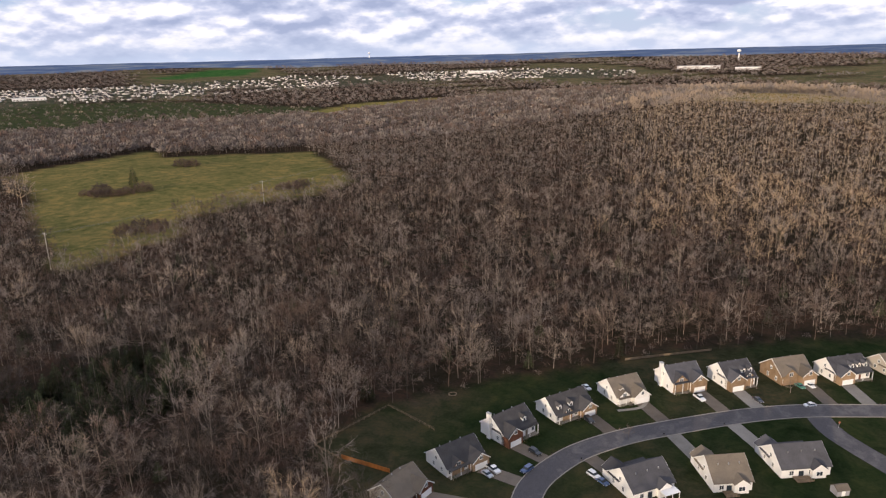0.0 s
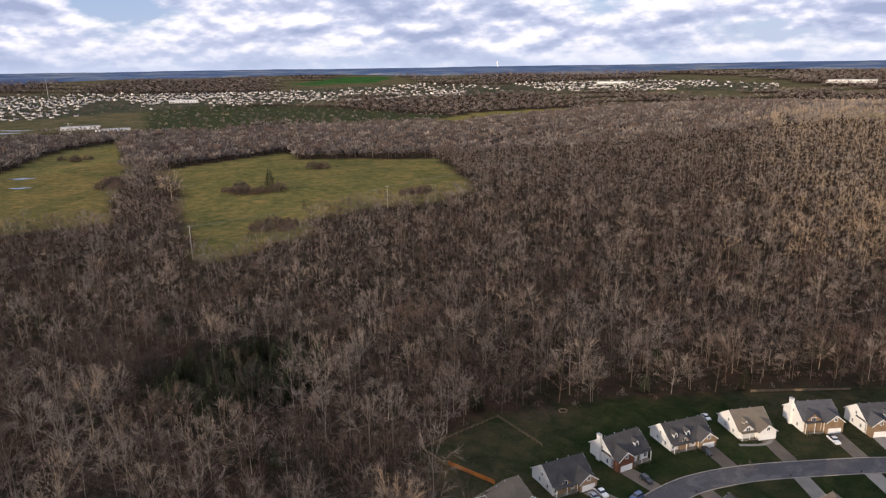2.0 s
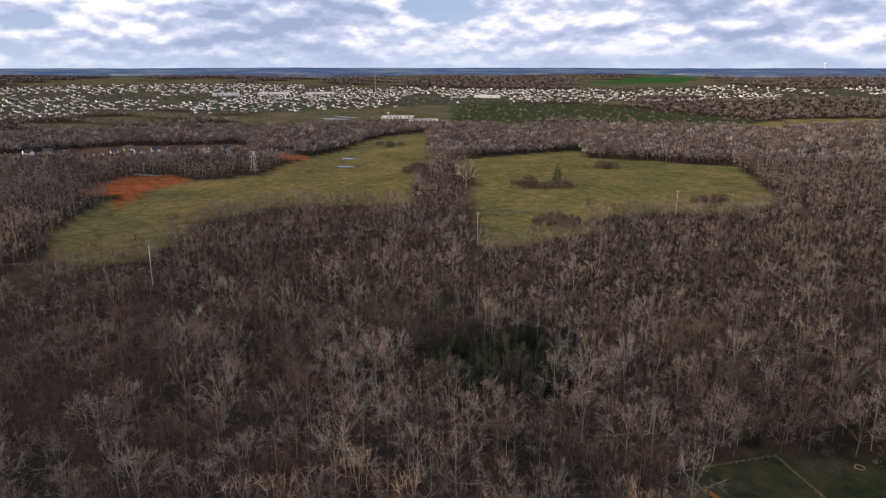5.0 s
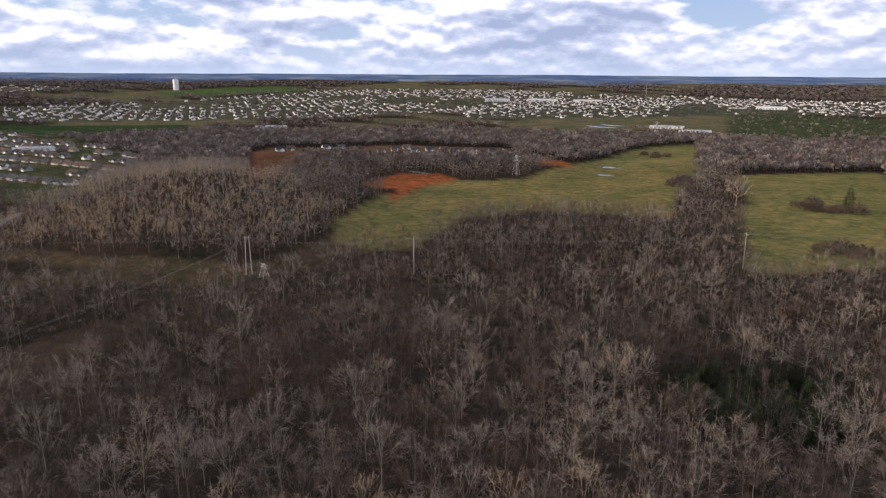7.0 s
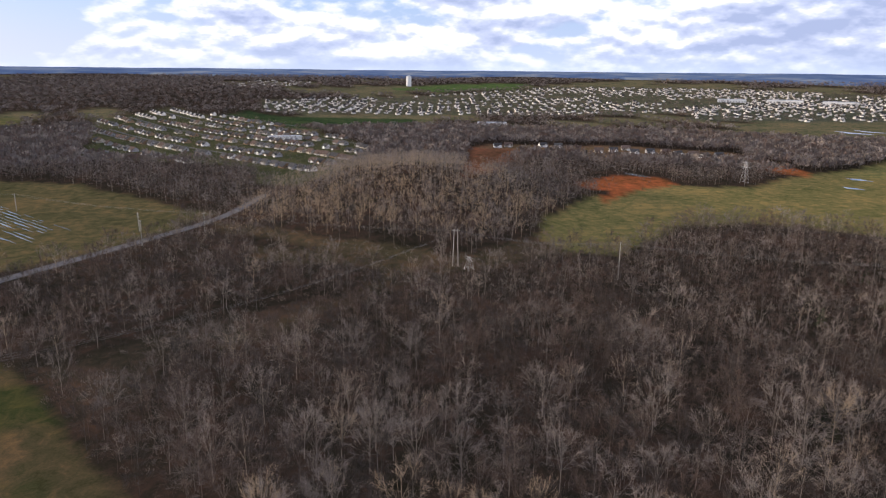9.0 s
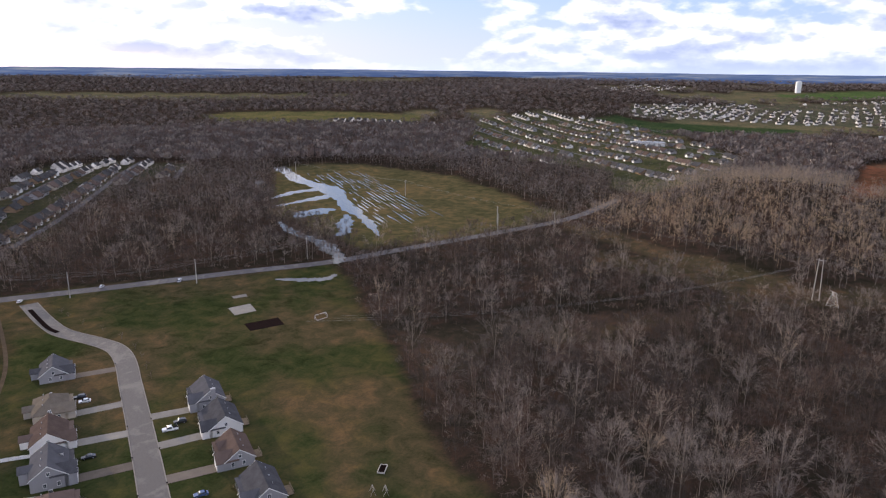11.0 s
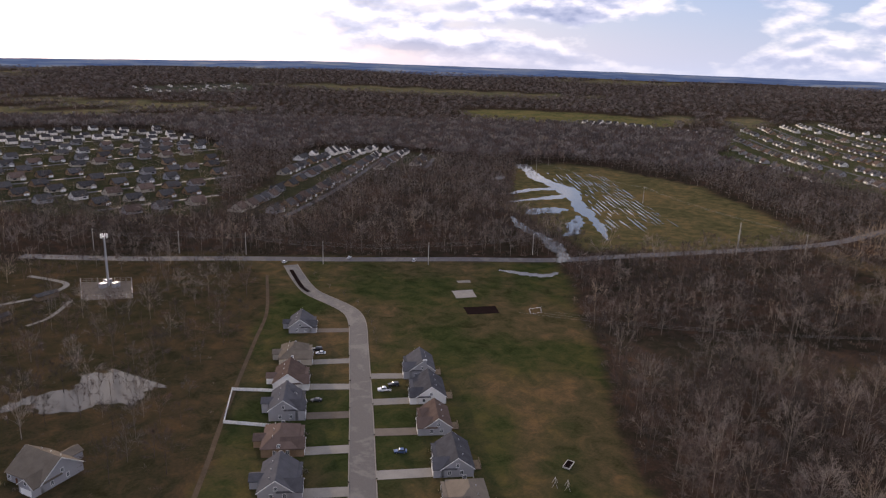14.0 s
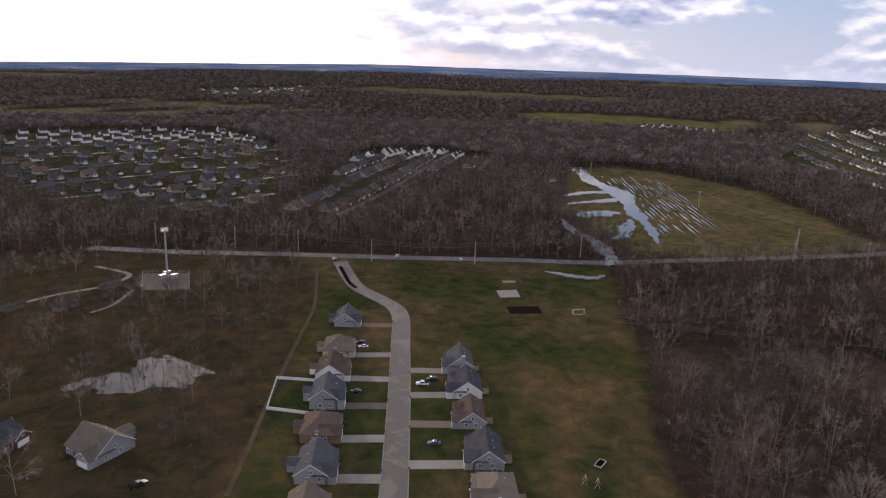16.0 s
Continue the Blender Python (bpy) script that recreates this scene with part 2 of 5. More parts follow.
AREAS = {
    "meadow": [(-372, 344), (-533, 476), (-675, 641), (-664, 765), (-559, 815), (-452, 865), (-304, 671), (-312, 590), (-361, 527), (-378, 465), (-352, 392), (-350, 351)],
    "meadow2": [(-519, 84), (-609, 104), (-738, 183), (-802, 277), (-796, 365), (-912, 489), (-966, 608), (-917, 730), (-752, 601), (-612, 464), (-526, 395), (-598, 324), (-598, 247), (-586, 214), (-492, 144), (-494, 101)],
    "meadow3": [(-902, 532), (-1032, 662), (-1106, 769), (-1113, 878), (-899, 707), (-871, 603), (-871, 539)],
    "meadow4": [(-726, 624), (-717, 879), (-339, 431), (-368, 349), (-482, 433), (-576, 527)],
    "valley": [(-1266, 1073), (-1035, 1049), (-1175, 1310), (-993, 1368), (-733, 1441), (-840, 1654), (-1366, 1757), (-1832, 1567)],
    "strip": [(-790, 1396), (-767, 1737), (-568, 1935), (-521, 1693), (-633, 1302)],
    "green_far": [(-2028, 2518), (-2062, 2993), (-1864, 3132), (-1717, 2762), (-1939, 2466)],
    "green_far2": [(-2920, -224), (-3291, 73), (-3342, 451), (-3054, 341), (-2842, 20)],
    "green_far3": [(-1736, -431), (-1790, -333), (-1798, -56), (-1653, -40), (-1506, -234), (-1465, -367)],
    "dirt": [(-813, 172), (-877, 225), (-869, 292), (-801, 280), (-771, 225), (-677, 168), (-761, 195), (-790, 169)],
    "dirt2": [(-972.7, 41.2), (-1195.2, 60.9), (-1247.9, 106.7), (-1197.2, 266.0), (-1126.8, 250.3), (-1095.4, 127.3), (-890.5, 81.9), (-691.3, 31.4)],
    "dirt3": [(-1053, 491), (-928, 507), (-877, 471), (-955, 455)],
    "field": [(-699, -627), (-770, -617), (-796, -558), (-776, -403), (-690, -287), (-617, -197), (-527, -225), (-457, -251), (-417, -288), (-441, -350), (-491, -446)],
    "row": [(-496, -134), (-497, -68), (-476, 15), (-530, 90), (-494, 101), (-438, 20), (-406, -27), (-341, -69), (-309, -95), (-344, -103), (-386, -55), (-436, -20), (-455, -63), (-463, -126)],
    "row2": [(-583, -179), (-516, -74), (-490, 3), (-466, 4), (-488, -68), (-550, -173)],
    "row3": [(-283, -171), (-330, -134), (-368, -76), (-461, 17), (-440, 14), (-350, -77), (-299, -120), (-260, -119), (-244, -131)],
    "lawn_a": [(-107, 191), (-92, 226), (-72, 243), (-53, 261), (-17, 279), (5, 292), (39, 314), (110, 340), (240, 370), (220, 100), (-30, 100), (-62, 150), (-80, 168)],
    "orchard": [(-1326, -1461), (-1463, -1398), (-1546, -1186), (-1545, -919), (-1409, -832), (-1280, -1036), (-1215, -1270)],
    "green11": [(-1656, -534), (-1853, -492), (-1651, -244), (-1472, -151), (-1508, -277)],
    "lawn_b": [(-370, -276), (-348, -257), (-326, -229), (-278, -176), (-244, -143), (-214, -117), (-188, -85), (-169, -58), (-143, -26), (-52, -26), (0, -78), (52, -156), (78, -390), (-39, -500), (-186, -429)],
    "res_red": [(-1040, 230), (-1030, 480), (-1150, 490), (-1240, 330), (-1250, 90), (-1175, 80), (-1165, 230)],
    "bare": [(-87, 223), (-78, 224), (-69, 234), (-68, 241), (-80, 236)],
    "rough": [(-40, -60), (-60, -157), (-77, -182), (-92, -205), (-114, -237), (-137, -270), (-161, -305), (-191, -364), (-186, -429), (-39, -500), (78, -390), (52, -156), (0, -78)],
    "hill_field": [(90, 1150), (300, 1120), (330, 1010), (140, 980), (60, 1060)],
    "res_west": [(-58, -948), (-84, -1297), (-215, -1341), (-446, -1280), (-432, -983), (-344, -778), (-239, -557), (-158, -589), (-60, -678)],
    "res_mid": [(-239, -557), (-322, -637), (-534, -899), (-633, -876), (-675, -758), (-621, -707), (-503, -687), (-412, -634), (-305, -508)],
    "res_slope": [(-988, -502), (-1503, -719), (-1799, -694), (-1671, -428), (-1350, -185), (-1153, -104), (-1041, -106), (-818, -158), (-941, -261), (-962, -353)],
    "res_slope7": [(-1346, -338), (-1330, -234), (-1115, -93), (-1020, -100), (-739, -145), (-791, -205)],
    "res_far_a": [(-1361, -1044), (-1378, -757), (-1309, -690), (-1262, -951)],
    "town_a": [(-1855, -459), (-2197, -539), (-2578, -129), (-3157, 550), (-2932, 1270), (-2407, 1777), (-1790, 2143), (-1523, 1830), (-1848, 1581), (-2174, 1153), (-1996, 511), (-1951, 39)],
    "town_b": [(-1835, 664), (-2396, 875), (-2264, 1589), (-1906, 2131), (-1483, 2754), (-809, 2724), (-338, 3129), (-289, 2709), (-892, 2489), (-1417, 2204), (-1656, 1710), (-1773, 1060)],
    "town_c": [(-1742, 1526), (-1819, 2050), (-1319, 2041), (-1086, 2903), (-637, 3130), (-55, 2954), (-126, 2633), (-702, 2684), (-1216, 2155), (-1545, 1735)],
    "town_d": [(-758, -2474), (-1228, -2566), (-1090, -2229), (-747, -2263)],
}
TINT = {
    "meadow": (0.150, 0.128, 0.050), "meadow2": (0.150, 0.122, 0.050), "meadow3": (0.16, 0.138, 0.055), "meadow4": (0.150, 0.128, 0.050), "strip": (0.20, 0.165, 0.06), "valley": (0.050, 0.058, 0.030),
    "green_far": (0.04, 0.10, 0.03), "green_far2": (0.07, 0.10, 0.035), "green_far3": (0.035, 0.052, 0.023), "res_red": (0.12, 0.075, 0.045),
    "dirt": (0.24, 0.075, 0.03), "dirt2": (0.14, 0.062, 0.036), "dirt3": (0.28, 0.09, 0.035),
    "field": (0.085, 0.070, 0.035), "row": (0.060, 0.044, 0.027), "row2": (0.078, 0.056, 0.033), "row3": (0.045, 0.033, 0.024), "lawn_a": (0.034, 0.037, 0.020),
    "orchard": (0.10, 0.09, 0.04), "green11": (0.035, 0.052, 0.023), "bare": (0.075, 0.055, 0.038), "lawn_b": (0.058, 0.050, 0.025), "rough": (0.050, 0.038, 0.022), "hill_field": (0.24, 0.18, 0.08),
    "res_west": (0.04, 0.038, 0.022), "res_mid": (0.045, 0.042, 0.025), "res_slope": (0.06, 0.06, 0.03), "res_slope7": (0.06, 0.06, 0.03), "res_far_a": (0.08, 0.075, 0.04),
    "town_a": (0.08, 0.075, 0.05), "town_b": (0.07, 0.07, 0.05), "town_c": (0.07, 0.07, 0.05), "town_d": (0.06, 0.06, 0.045),
}

GRASS = ("lawn_b", "lawn_a")


def inside(poly, x, y):
    """Which of the points lie in the polygon."""
    hit = np.zeros(x.shape, bool)
    px, py = np.array(poly, float).T
    j = len(px) - 1
    for i in range(len(px)):
        cross = (py[i] > y) != (py[j] > y)
        slope = (px[j] - px[i]) / ((py[j] - py[i]) if py[j] != py[i] else 1e-9)
        hit ^= cross & (x < slope * (y - py[i]) + px[i])
        j = i
    return hit


def wobble(x, y, size, amount):
    """Smooth shifts that roughen the borders between kinds of land."""
    a = np.sin(x / size + 1.3) + np.sin(y / size * 1.31 + 0.4) + np.sin((x + y) / size * 2.3) * 0.6 + np.sin((x - 1.7 * y) / size * 3.9) * 0.4
    b = np.sin(y / size + 2.1) + np.sin(x / size * 1.27 + 4.0) + np.sin((x - y) / size * 2.1) * 0.6 + np.sin((y + 1.4 * x) / size * 4.3) * 0.4
    return x + a * amount, y + b * amount


def patchwork(x, y):
    """0 to 1: how wooded the far country is."""
    v = np.sin(x / 210 + 0.7 * np.sin(y / 340)) + np.sin(y / 250 + 0.9 * np.sin(x / 290)) + 0.7 * np.sin((x + y) / 95) + 0.5 * np.sin((x - 2 * y) / 61)
    return np.clip(v * 0.35 + 0.55 + 0.45 * (y < -350), 0, 1)


def open_land(x, y):
    wx, wy = wobble(x, y, 14, 2.2)
    out = np.zeros(x.shape, bool)
    for poly in AREAS.values():
        out |= inside(poly, wx, wy)
    return out


def ground():
    rings, turns = 250, 560
    r = np.concatenate([[0.0], np.geomspace(25, 4960, rings)])
    a = np.linspace(0, 2 * np.pi, turns, endpoint=False)
    x, y = (r[1:, None] * np.cos(a)).ravel(), (r[1:, None] * np.sin(a)).ravel()
    x, y = np.append(x, 0.0), np.append(y, 0.0)
    me = bpy.data.meshes.new("ground")
    i = np.arange((rings - 1) * turns)
    k, c = i // turns, i % turns
    quad = np.stack([k * turns + c, (k + 1) * turns + c, (k + 1) * turns + (c + 1) % turns, k * turns + (c + 1) % turns], 1)
    c = np.arange(turns)
    faces = quad.tolist() + np.stack([c, (c + 1) % turns, np.full(turns, rings * turns)], 1).tolist()
    me.from_pydata(np.stack([x, y, height(x, y)], 1).tolist(), [], faces)
    wx, wy = wobble(x, y, 14, 2.2)
    dist = np.hypot(x, y)
    litter, pasture = np.array((0.036, 0.026, 0.020)), np.array((0.11, 0.095, 0.055))
    w = np.where(dist < 1250, 1.0, np.clip((patchwork(x, y) - 0.38) * 6, 0, 1))[:, None]
    col = litter * w + pasture * (1 - w)
    # grass: green stretches between tan, winter-worn ones
    px, py = wobble(x, y, 31, 7)
    worn = np.sin(px / 17 + 1.1 * np.sin(py / 29)) + np.sin(py / 21 + 1.3 * np.sin(px / 37)) + 0.6 * np.sin((px - py) / 7.3) + 0.4 * np.sin((px + 1.6 * py) / 4.1)
    worn = np.clip(worn * 0.45 + 0.42, 0, 1)[:, None]
    for name, poly in AREAS.items():
        soft = sum(inside(poly, wx + dx * 3, wy + dy * 3).astype(float) for dx, dy in ((0, 0), (1, 0), (-1, 0), (0, 1), (0, -1))) / 5
        tint = np.array(TINT[name])
        if name in GRASS:
            tint = tint * ((1 - worn) * np.array((0.66, 0.84, 0.68)) + worn * np.array((1.30, 1.12, 1.2)))
        col = col * (1 - soft[:, None]) + tint * soft[:, None]
    att = me.attributes.new("cover", "FLOAT_COLOR", "POINT")
    att.data.foreach_set("color", np.concatenate([col, np.ones((len(x), 1))], 1).astype(np.float32).ravel())
    me.materials.append(GROUND)
    for p in me.polygons:
        p.use_smooth = True
    return tagged(new("ground", me), "winter ground of leaf litter, meadow, lawn and bare soil", "ground", kind="structure")


ground()


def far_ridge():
    """The last wooded rises at the horizon, blue with painted haze, so far off that they never shift."""
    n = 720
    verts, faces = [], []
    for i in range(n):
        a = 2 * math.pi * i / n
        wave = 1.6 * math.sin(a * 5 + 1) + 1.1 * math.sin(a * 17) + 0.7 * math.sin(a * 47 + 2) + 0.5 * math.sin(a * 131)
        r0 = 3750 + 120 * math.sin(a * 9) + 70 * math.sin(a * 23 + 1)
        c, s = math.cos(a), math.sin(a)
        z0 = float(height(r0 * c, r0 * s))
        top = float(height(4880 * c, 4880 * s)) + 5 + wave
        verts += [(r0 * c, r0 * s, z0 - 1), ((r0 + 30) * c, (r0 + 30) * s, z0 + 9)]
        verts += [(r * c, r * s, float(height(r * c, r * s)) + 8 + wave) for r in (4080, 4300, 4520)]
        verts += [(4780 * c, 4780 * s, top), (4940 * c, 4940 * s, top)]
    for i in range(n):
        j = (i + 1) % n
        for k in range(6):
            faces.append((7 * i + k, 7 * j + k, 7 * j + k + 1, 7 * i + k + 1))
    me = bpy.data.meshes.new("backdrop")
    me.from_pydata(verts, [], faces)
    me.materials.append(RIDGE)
    return tagged(new("backdrop", me), "distant wooded ridges along the horizon in painted blue haze", "backdrop", kind="structure")


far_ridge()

# ---- building helpers ----
def part(name, bm, mat, parent=None, label=""):
    me = bpy.data.meshes.new(name)
    bm.to_mesh(me)
    bm.free()
    for m in mat if isinstance(mat, (list, tuple)) else [mat]:
        me.materials.append(m)
    ob = new(name, me)
    if parent:
        ob.parent = parent
    if label:
        tagged(ob, label)
    return ob


def thing(name, m, label, category, group="", kind=""):
    ob = new(name)
    ob.empty_display_size = 0.5
    ob.matrix_world = m
    return tagged(ob, label, category, group, kind)


def solid(bm, verts, faces, mat=0):
    vs = [bm.verts.new(v) for v in verts]
    for f in faces:
        face = bm.faces.new([vs[i] for i in f])
        face.material_index = mat


def box(bm, x0, x1, y0, y1, z0, z1, mat=0):
    solid(bm, [(x0, y0, z0), (x1, y0, z0), (x1, y1, z0), (x0, y1, z0), (x0, y0, z1), (x1, y0, z1), (x1, y1, z1), (x0, y1, z1)],
          [(0, 3, 2, 1), (4, 5, 6, 7), (0, 1, 5, 4), (1, 2, 6, 5), (2, 3, 7, 6), (3, 0, 4, 7)], mat)
    return bm


def box_bm(*a):
    return box(bmesh.new(), *a)


def gable(bm, x0, x1, y0, y1, z0, eave, ridge, axis="x"):
    """Walls of a gabled block; the ridge runs along the axis."""
    if axis == "x":
        m = (y0 + y1) / 2
        v = [(x0, y0, z0), (x1, y0, z0), (x1, y1, z0), (x0, y1, z0), (x0, y0, eave), (x1, y0, eave), (x1, y1, eave), (x0, y1, eave), (x0, m, ridge), (x1, m, ridge)]
        f = [(0, 1, 5, 4), (1, 2, 6, 9, 5), (2, 3, 7, 6), (3, 0, 4, 8, 7), (4, 5, 9, 8), (6, 7, 8, 9)]
    else:
        m = (x0 + x1) / 2
        v = [(x0, y0, z0), (x1, y0, z0), (x1, y1, z0), (x0, y1, z0), (x0, y0, eave), (x1, y0, eave), (x1, y1, eave), (x0, y1, eave), (m, y0, ridge), (m, y1, ridge)]
        f = [(0, 1, 5, 8, 4), (1, 2, 6, 5), (2, 3, 7, 9, 6), (3, 0, 4, 7), (4, 8, 9, 7), (5, 6, 9, 8)]
    solid(bm, v, f)
    return bm


def gable_roof(bm, x0, x1, y0, y1, eave, ridge, axis="x", over=0.4, thick=0.18):
    """Two sloping slabs with an overhang all round."""
    if axis == "y":
        tmp = bmesh.new()
        gable_roof(tmp, y0, y1, x0, x1, eave, ridge, "x", over, thick)
        pts = [v.co.copy() for v in tmp.verts]
        idx = [[v.index for v in f.verts] for f in tmp.faces]
        tmp.free()
        solid(bm, [(p.y, p.x, p.z) for p in pts], [f[::-1] for f in idx])
        return bm
    m = (y0 + y1) / 2
    drop = over * (ridge - eave) / (m - y0)
    a, b = x0 - over, x1 + over
    lo, c, d = eave - drop + 0.05, y0 - over, y1 + over
    top = ridge + 0.05
    v = [(a, c, lo), (b, c, lo), (b, m, top), (a, m, top), (b, d, lo), (a, d, lo)]
    v += [(p[0], p[1], p[2] + thick) for p in v]
    f = [(6, 7, 8, 9), (9, 8, 10, 11), (0, 3, 2, 1), (3, 5, 4, 2), (0, 1, 7, 6), (5, 11, 10, 4), (1, 2, 8, 7), (2, 4, 10, 8), (0, 6, 9, 3), (3, 9, 11, 5)]
    bm.verts.ensure_lookup_table()
    solid(bm, v, f)
    bm.verts.index_update()
    return bm


def hip_roof(bm, x0, x1, y0, y1, eave, ridge, over=0.4, thick=0.18):
    x0, x1, y0, y1 = x0 - over, x1 + over, y0 - over, y1 + over
    k = (y1 - y0) / 2
    m = (y0 + y1) / 2
    v = [(x0, y0, eave), (x1, y0, eave), (x1, y1, eave), (x0, y1, eave), (x0, y0, eave + thick), (x1, y0, eave + thick), (x1, y1, eave + thick), (x0, y1, eave + thick), (x0 + k, m, ridge), (x1 - k, m, ridge)]
    solid(bm, v, [(0, 3, 2, 1), (0, 1, 5, 4), (1, 2, 6, 5), (2, 3, 7, 6), (3, 0, 4, 7), (4, 5, 9, 8), (6, 7, 8, 9), (5, 6, 9), (7, 4, 8)])
    return bm


def window(parent, x, z, w, h, y=0.0, side="front"):
    """A framed pane set on a wall: front and back walls lie at y, left and right ones at x."""
    fr, pa = bmesh.new(), bmesh.new()
    s = -1 if side in ("front", "left") else 1
    lo, hi = sorted((s * -0.02, s * 0.09))
    plo, phi = sorted((s * -0.02, s * 0.05))
    def slab(bm, u0, u1, z0, z1, d0, d1):
        if side in ("front", "back"):
            box(bm, x + u0, x + u1, y + d0, y + d1, z0, z1)
        else:
            box(bm, x + d0, x + d1, y + u0, y + u1, z0, z1)
    for u0, u1, z0, z1 in ((-w / 2 - 0.12, w / 2 + 0.12, z + h, z + h + 0.14), (-w / 2 - 0.12, w / 2 + 0.12, z - 0.14, z), (-w / 2 - 0.12, -w / 2, z, z + h), (w / 2, w / 2 + 0.12, z, z + h), (-0.04, 0.04, z, z + h)):
        slab(fr, u0, u1, z0, z1, lo, hi)
    slab(pa, -w / 2, w / 2, z, z + h, plo, phi)
    f = part("window", fr, TRIM, parent, "white window frame")
    part("pane", pa, GLASS, f)


DRIVES, SHRUB_SPOTS = [], []


def house(x, y, ang, w, d, wall=WHITE, front=BRICK, roof=ROOF_DARK, eave=3.2, pitch=0.72, garage="right", dormers=0, chimney=0, cross=0.0, hip=False, deck=False, patio=False, porch=True, bay=0.0, rear=0.0, name_it="white-sided house with a dark shingle roof"):
    """A house whose front middle stands at x, y and whose front looks along ang (degrees from +x)."""
    base = float(height(np.array(x), np.array(y)))
    h = thing("house", pose(x, y, base, 0, 0, ang + 90), name_it, "house", "houses")
    x0, x1 = -w / 2, w / 2
    ridge = eave + d / 2 * pitch
    if hip:
        part("wall", box_bm(x0, x1, 0, d, -0.3, eave), wall, h)
        part("roof", hip_roof(bmesh.new(), x0, x1, 0, d, eave, ridge), roof, h)
    else:
        part("wall", gable(bmesh.new(), x0, x1, 0, d, -0.3, eave, ridge), wall, h)
        part("roof", gable_roof(bmesh.new(), x0, x1, 0, d, eave, ridge), roof, h)
        for gx in (x0 - 0.43, x1 + 0.40):
            for ya, yb in ((-0.4, d / 2), (d + 0.4, d / 2)):
                bm = bmesh.new()
                za = eave - 0.4 * pitch
                solid(bm, [(gx, ya, za - 0.12), (gx + 0.03, ya, za - 0.12), (gx + 0.03, yb, ridge - 0.07), (gx, yb, ridge - 0.07), (gx, ya, za + 0.2), (gx + 0.03, ya, za + 0.2), (gx + 0.03, yb, ridge + 0.24), (gx, yb, ridge + 0.24)],
                      [(0, 1, 2, 3), (4, 7, 6, 5), (0, 4, 5, 1), (2, 6, 7, 3), (0, 3, 7, 4), (1, 5, 6, 2)])
                part("bargeboard", bm, TRIM, h)
    # the garage wing with its own gable towards the street
    g0 = x1 - 6.6 if garage == "right" else x0
    g1 = g0 + 6.6
    gr = eave + 3.3 * pitch * 1.05
    part("garage_wall", gable(bmesh.new(), g0, g1, -2.6, 1.0, -0.3, eave, gr, "y"), front, h, "brick garage wing")
    part("garage_roof", gable_roof(bmesh.new(), g0, g1, -2.6, d / 2 - 0.6, eave, gr, "y"), roof, h)
    bm = bmesh.new()
    for i in range(4):
        box(bm, g0 + 0.85, g1 - 0.85, -2.68, -2.58, 0.02 + i * 0.54, 0.53 + i * 0.54)
    part("garage_door", bm, TRIM, h, "white panelled garage door")
    for sgn in (-1, 1):
        bm = bmesh.new()
        mx = (g0 + g1) / 2
        ex, ez = mx + sgn * 3.7, eave - 0.4 * pitch
        solid(bm, [(mx, -3.03, gr - 0.1), (mx, -3.0, gr - 0.1), (ex, -3.0, ez - 0.1), (ex, -3.03, ez - 0.1), (mx, -3.03, gr + 0.22), (mx, -3.0, gr + 0.22), (ex, -3.0, ez + 0.22), (ex, -3.03, ez + 0.22)],
              [(0, 1, 2, 3), (4, 7, 6, 5), (0, 4, 5, 1), (2, 6, 7, 3), (0, 3, 7, 4), (1, 5, 6, 2)])
        part("bargeboard", bm, TRIM, h)
    window(h, (g0 + g1) / 2, eave + 0.35, 1.1, 1.2, -2.6)
    DRIVES.append((h.matrix_world @ Vector(((g0 + g1) / 2, -2.5, 0)), h.matrix_world @ Vector(((g0 + g1) / 2, -7, 0))))
    # entrance side
    e0, e1 = (x0, g0) if garage == "right" else (g1, x1)
    em = (e0 + e1) / 2
    door = part("door", box_bm(em - 0.5, em + 0.5, -0.07, 0.05, 0.1, 2.15), BRICK if front is not BRICK else TIMBER, h, "panelled front door")
    part("knob", box_bm(em + 0.34, em + 0.42, -0.13, -0.07, 1.0, 1.1), STEEL, door)
    for wx in (e0 + 1.2, e1 - 1.2):
        window(h, wx, 0.9, 1.2, 1.4, 0.0)
    if porch:
        part("porch_roof", box_bm(e0 + 0.1, e1, -1.9, 0.3, eave - 0.35, eave - 0.12), roof, h)
        part("porch_slab", box_bm(e0 + 0.1, e1, -1.8, 0, -0.2, 0.12), CONCRETE, h)
        for k in range(3):
            px = e0 + 0.35 + k * (e1 - e0 - 0.6) / 2
            part("post", box_bm(px - 0.09, px + 0.09, -1.75, -1.57, 0.12, eave - 0.35), TRIM, h)
    if cross:
        c0, c1 = em - cross / 2, em + cross / 2
        cr = eave + cross / 2 * pitch * 1.25
        part("cross_gable", gable(bmesh.new(), c0, c1, -0.5, 1.5, 0, eave, cr, "y"), front, h, "front gable")
        part("cross_roof", gable_roof(bmesh.new(), c0, c1, -0.5, d / 2 - 0.3, eave, cr, "y", 0.35), roof, h)
        window(h, em, eave - 0.2, 1.5, 1.3, -0.5)
    for k in range(dormers):
        mx = e0 + (k + 0.5) * (e1 - e0) / dormers
        zz = eave + 1.1 * pitch
        dm = part("dormer", gable(bmesh.new(), mx - 0.8, mx + 0.8, 1.1, 3.6, zz - 0.2, zz + 1.5, zz + 2.3, "y"), WHITE, h, "small white dormer")
        part("dormer_roof", gable_roof(bmesh.new(), mx - 0.8, mx + 0.8, 1.1, 3.8, zz + 1.5, zz + 2.3, "y", 0.2, 0.1), roof, dm)
        part("pane", box_bm(mx - 0.4, mx + 0.4, 1.04, 1.12, zz + 0.3, zz + 1.4), GLASS, dm)
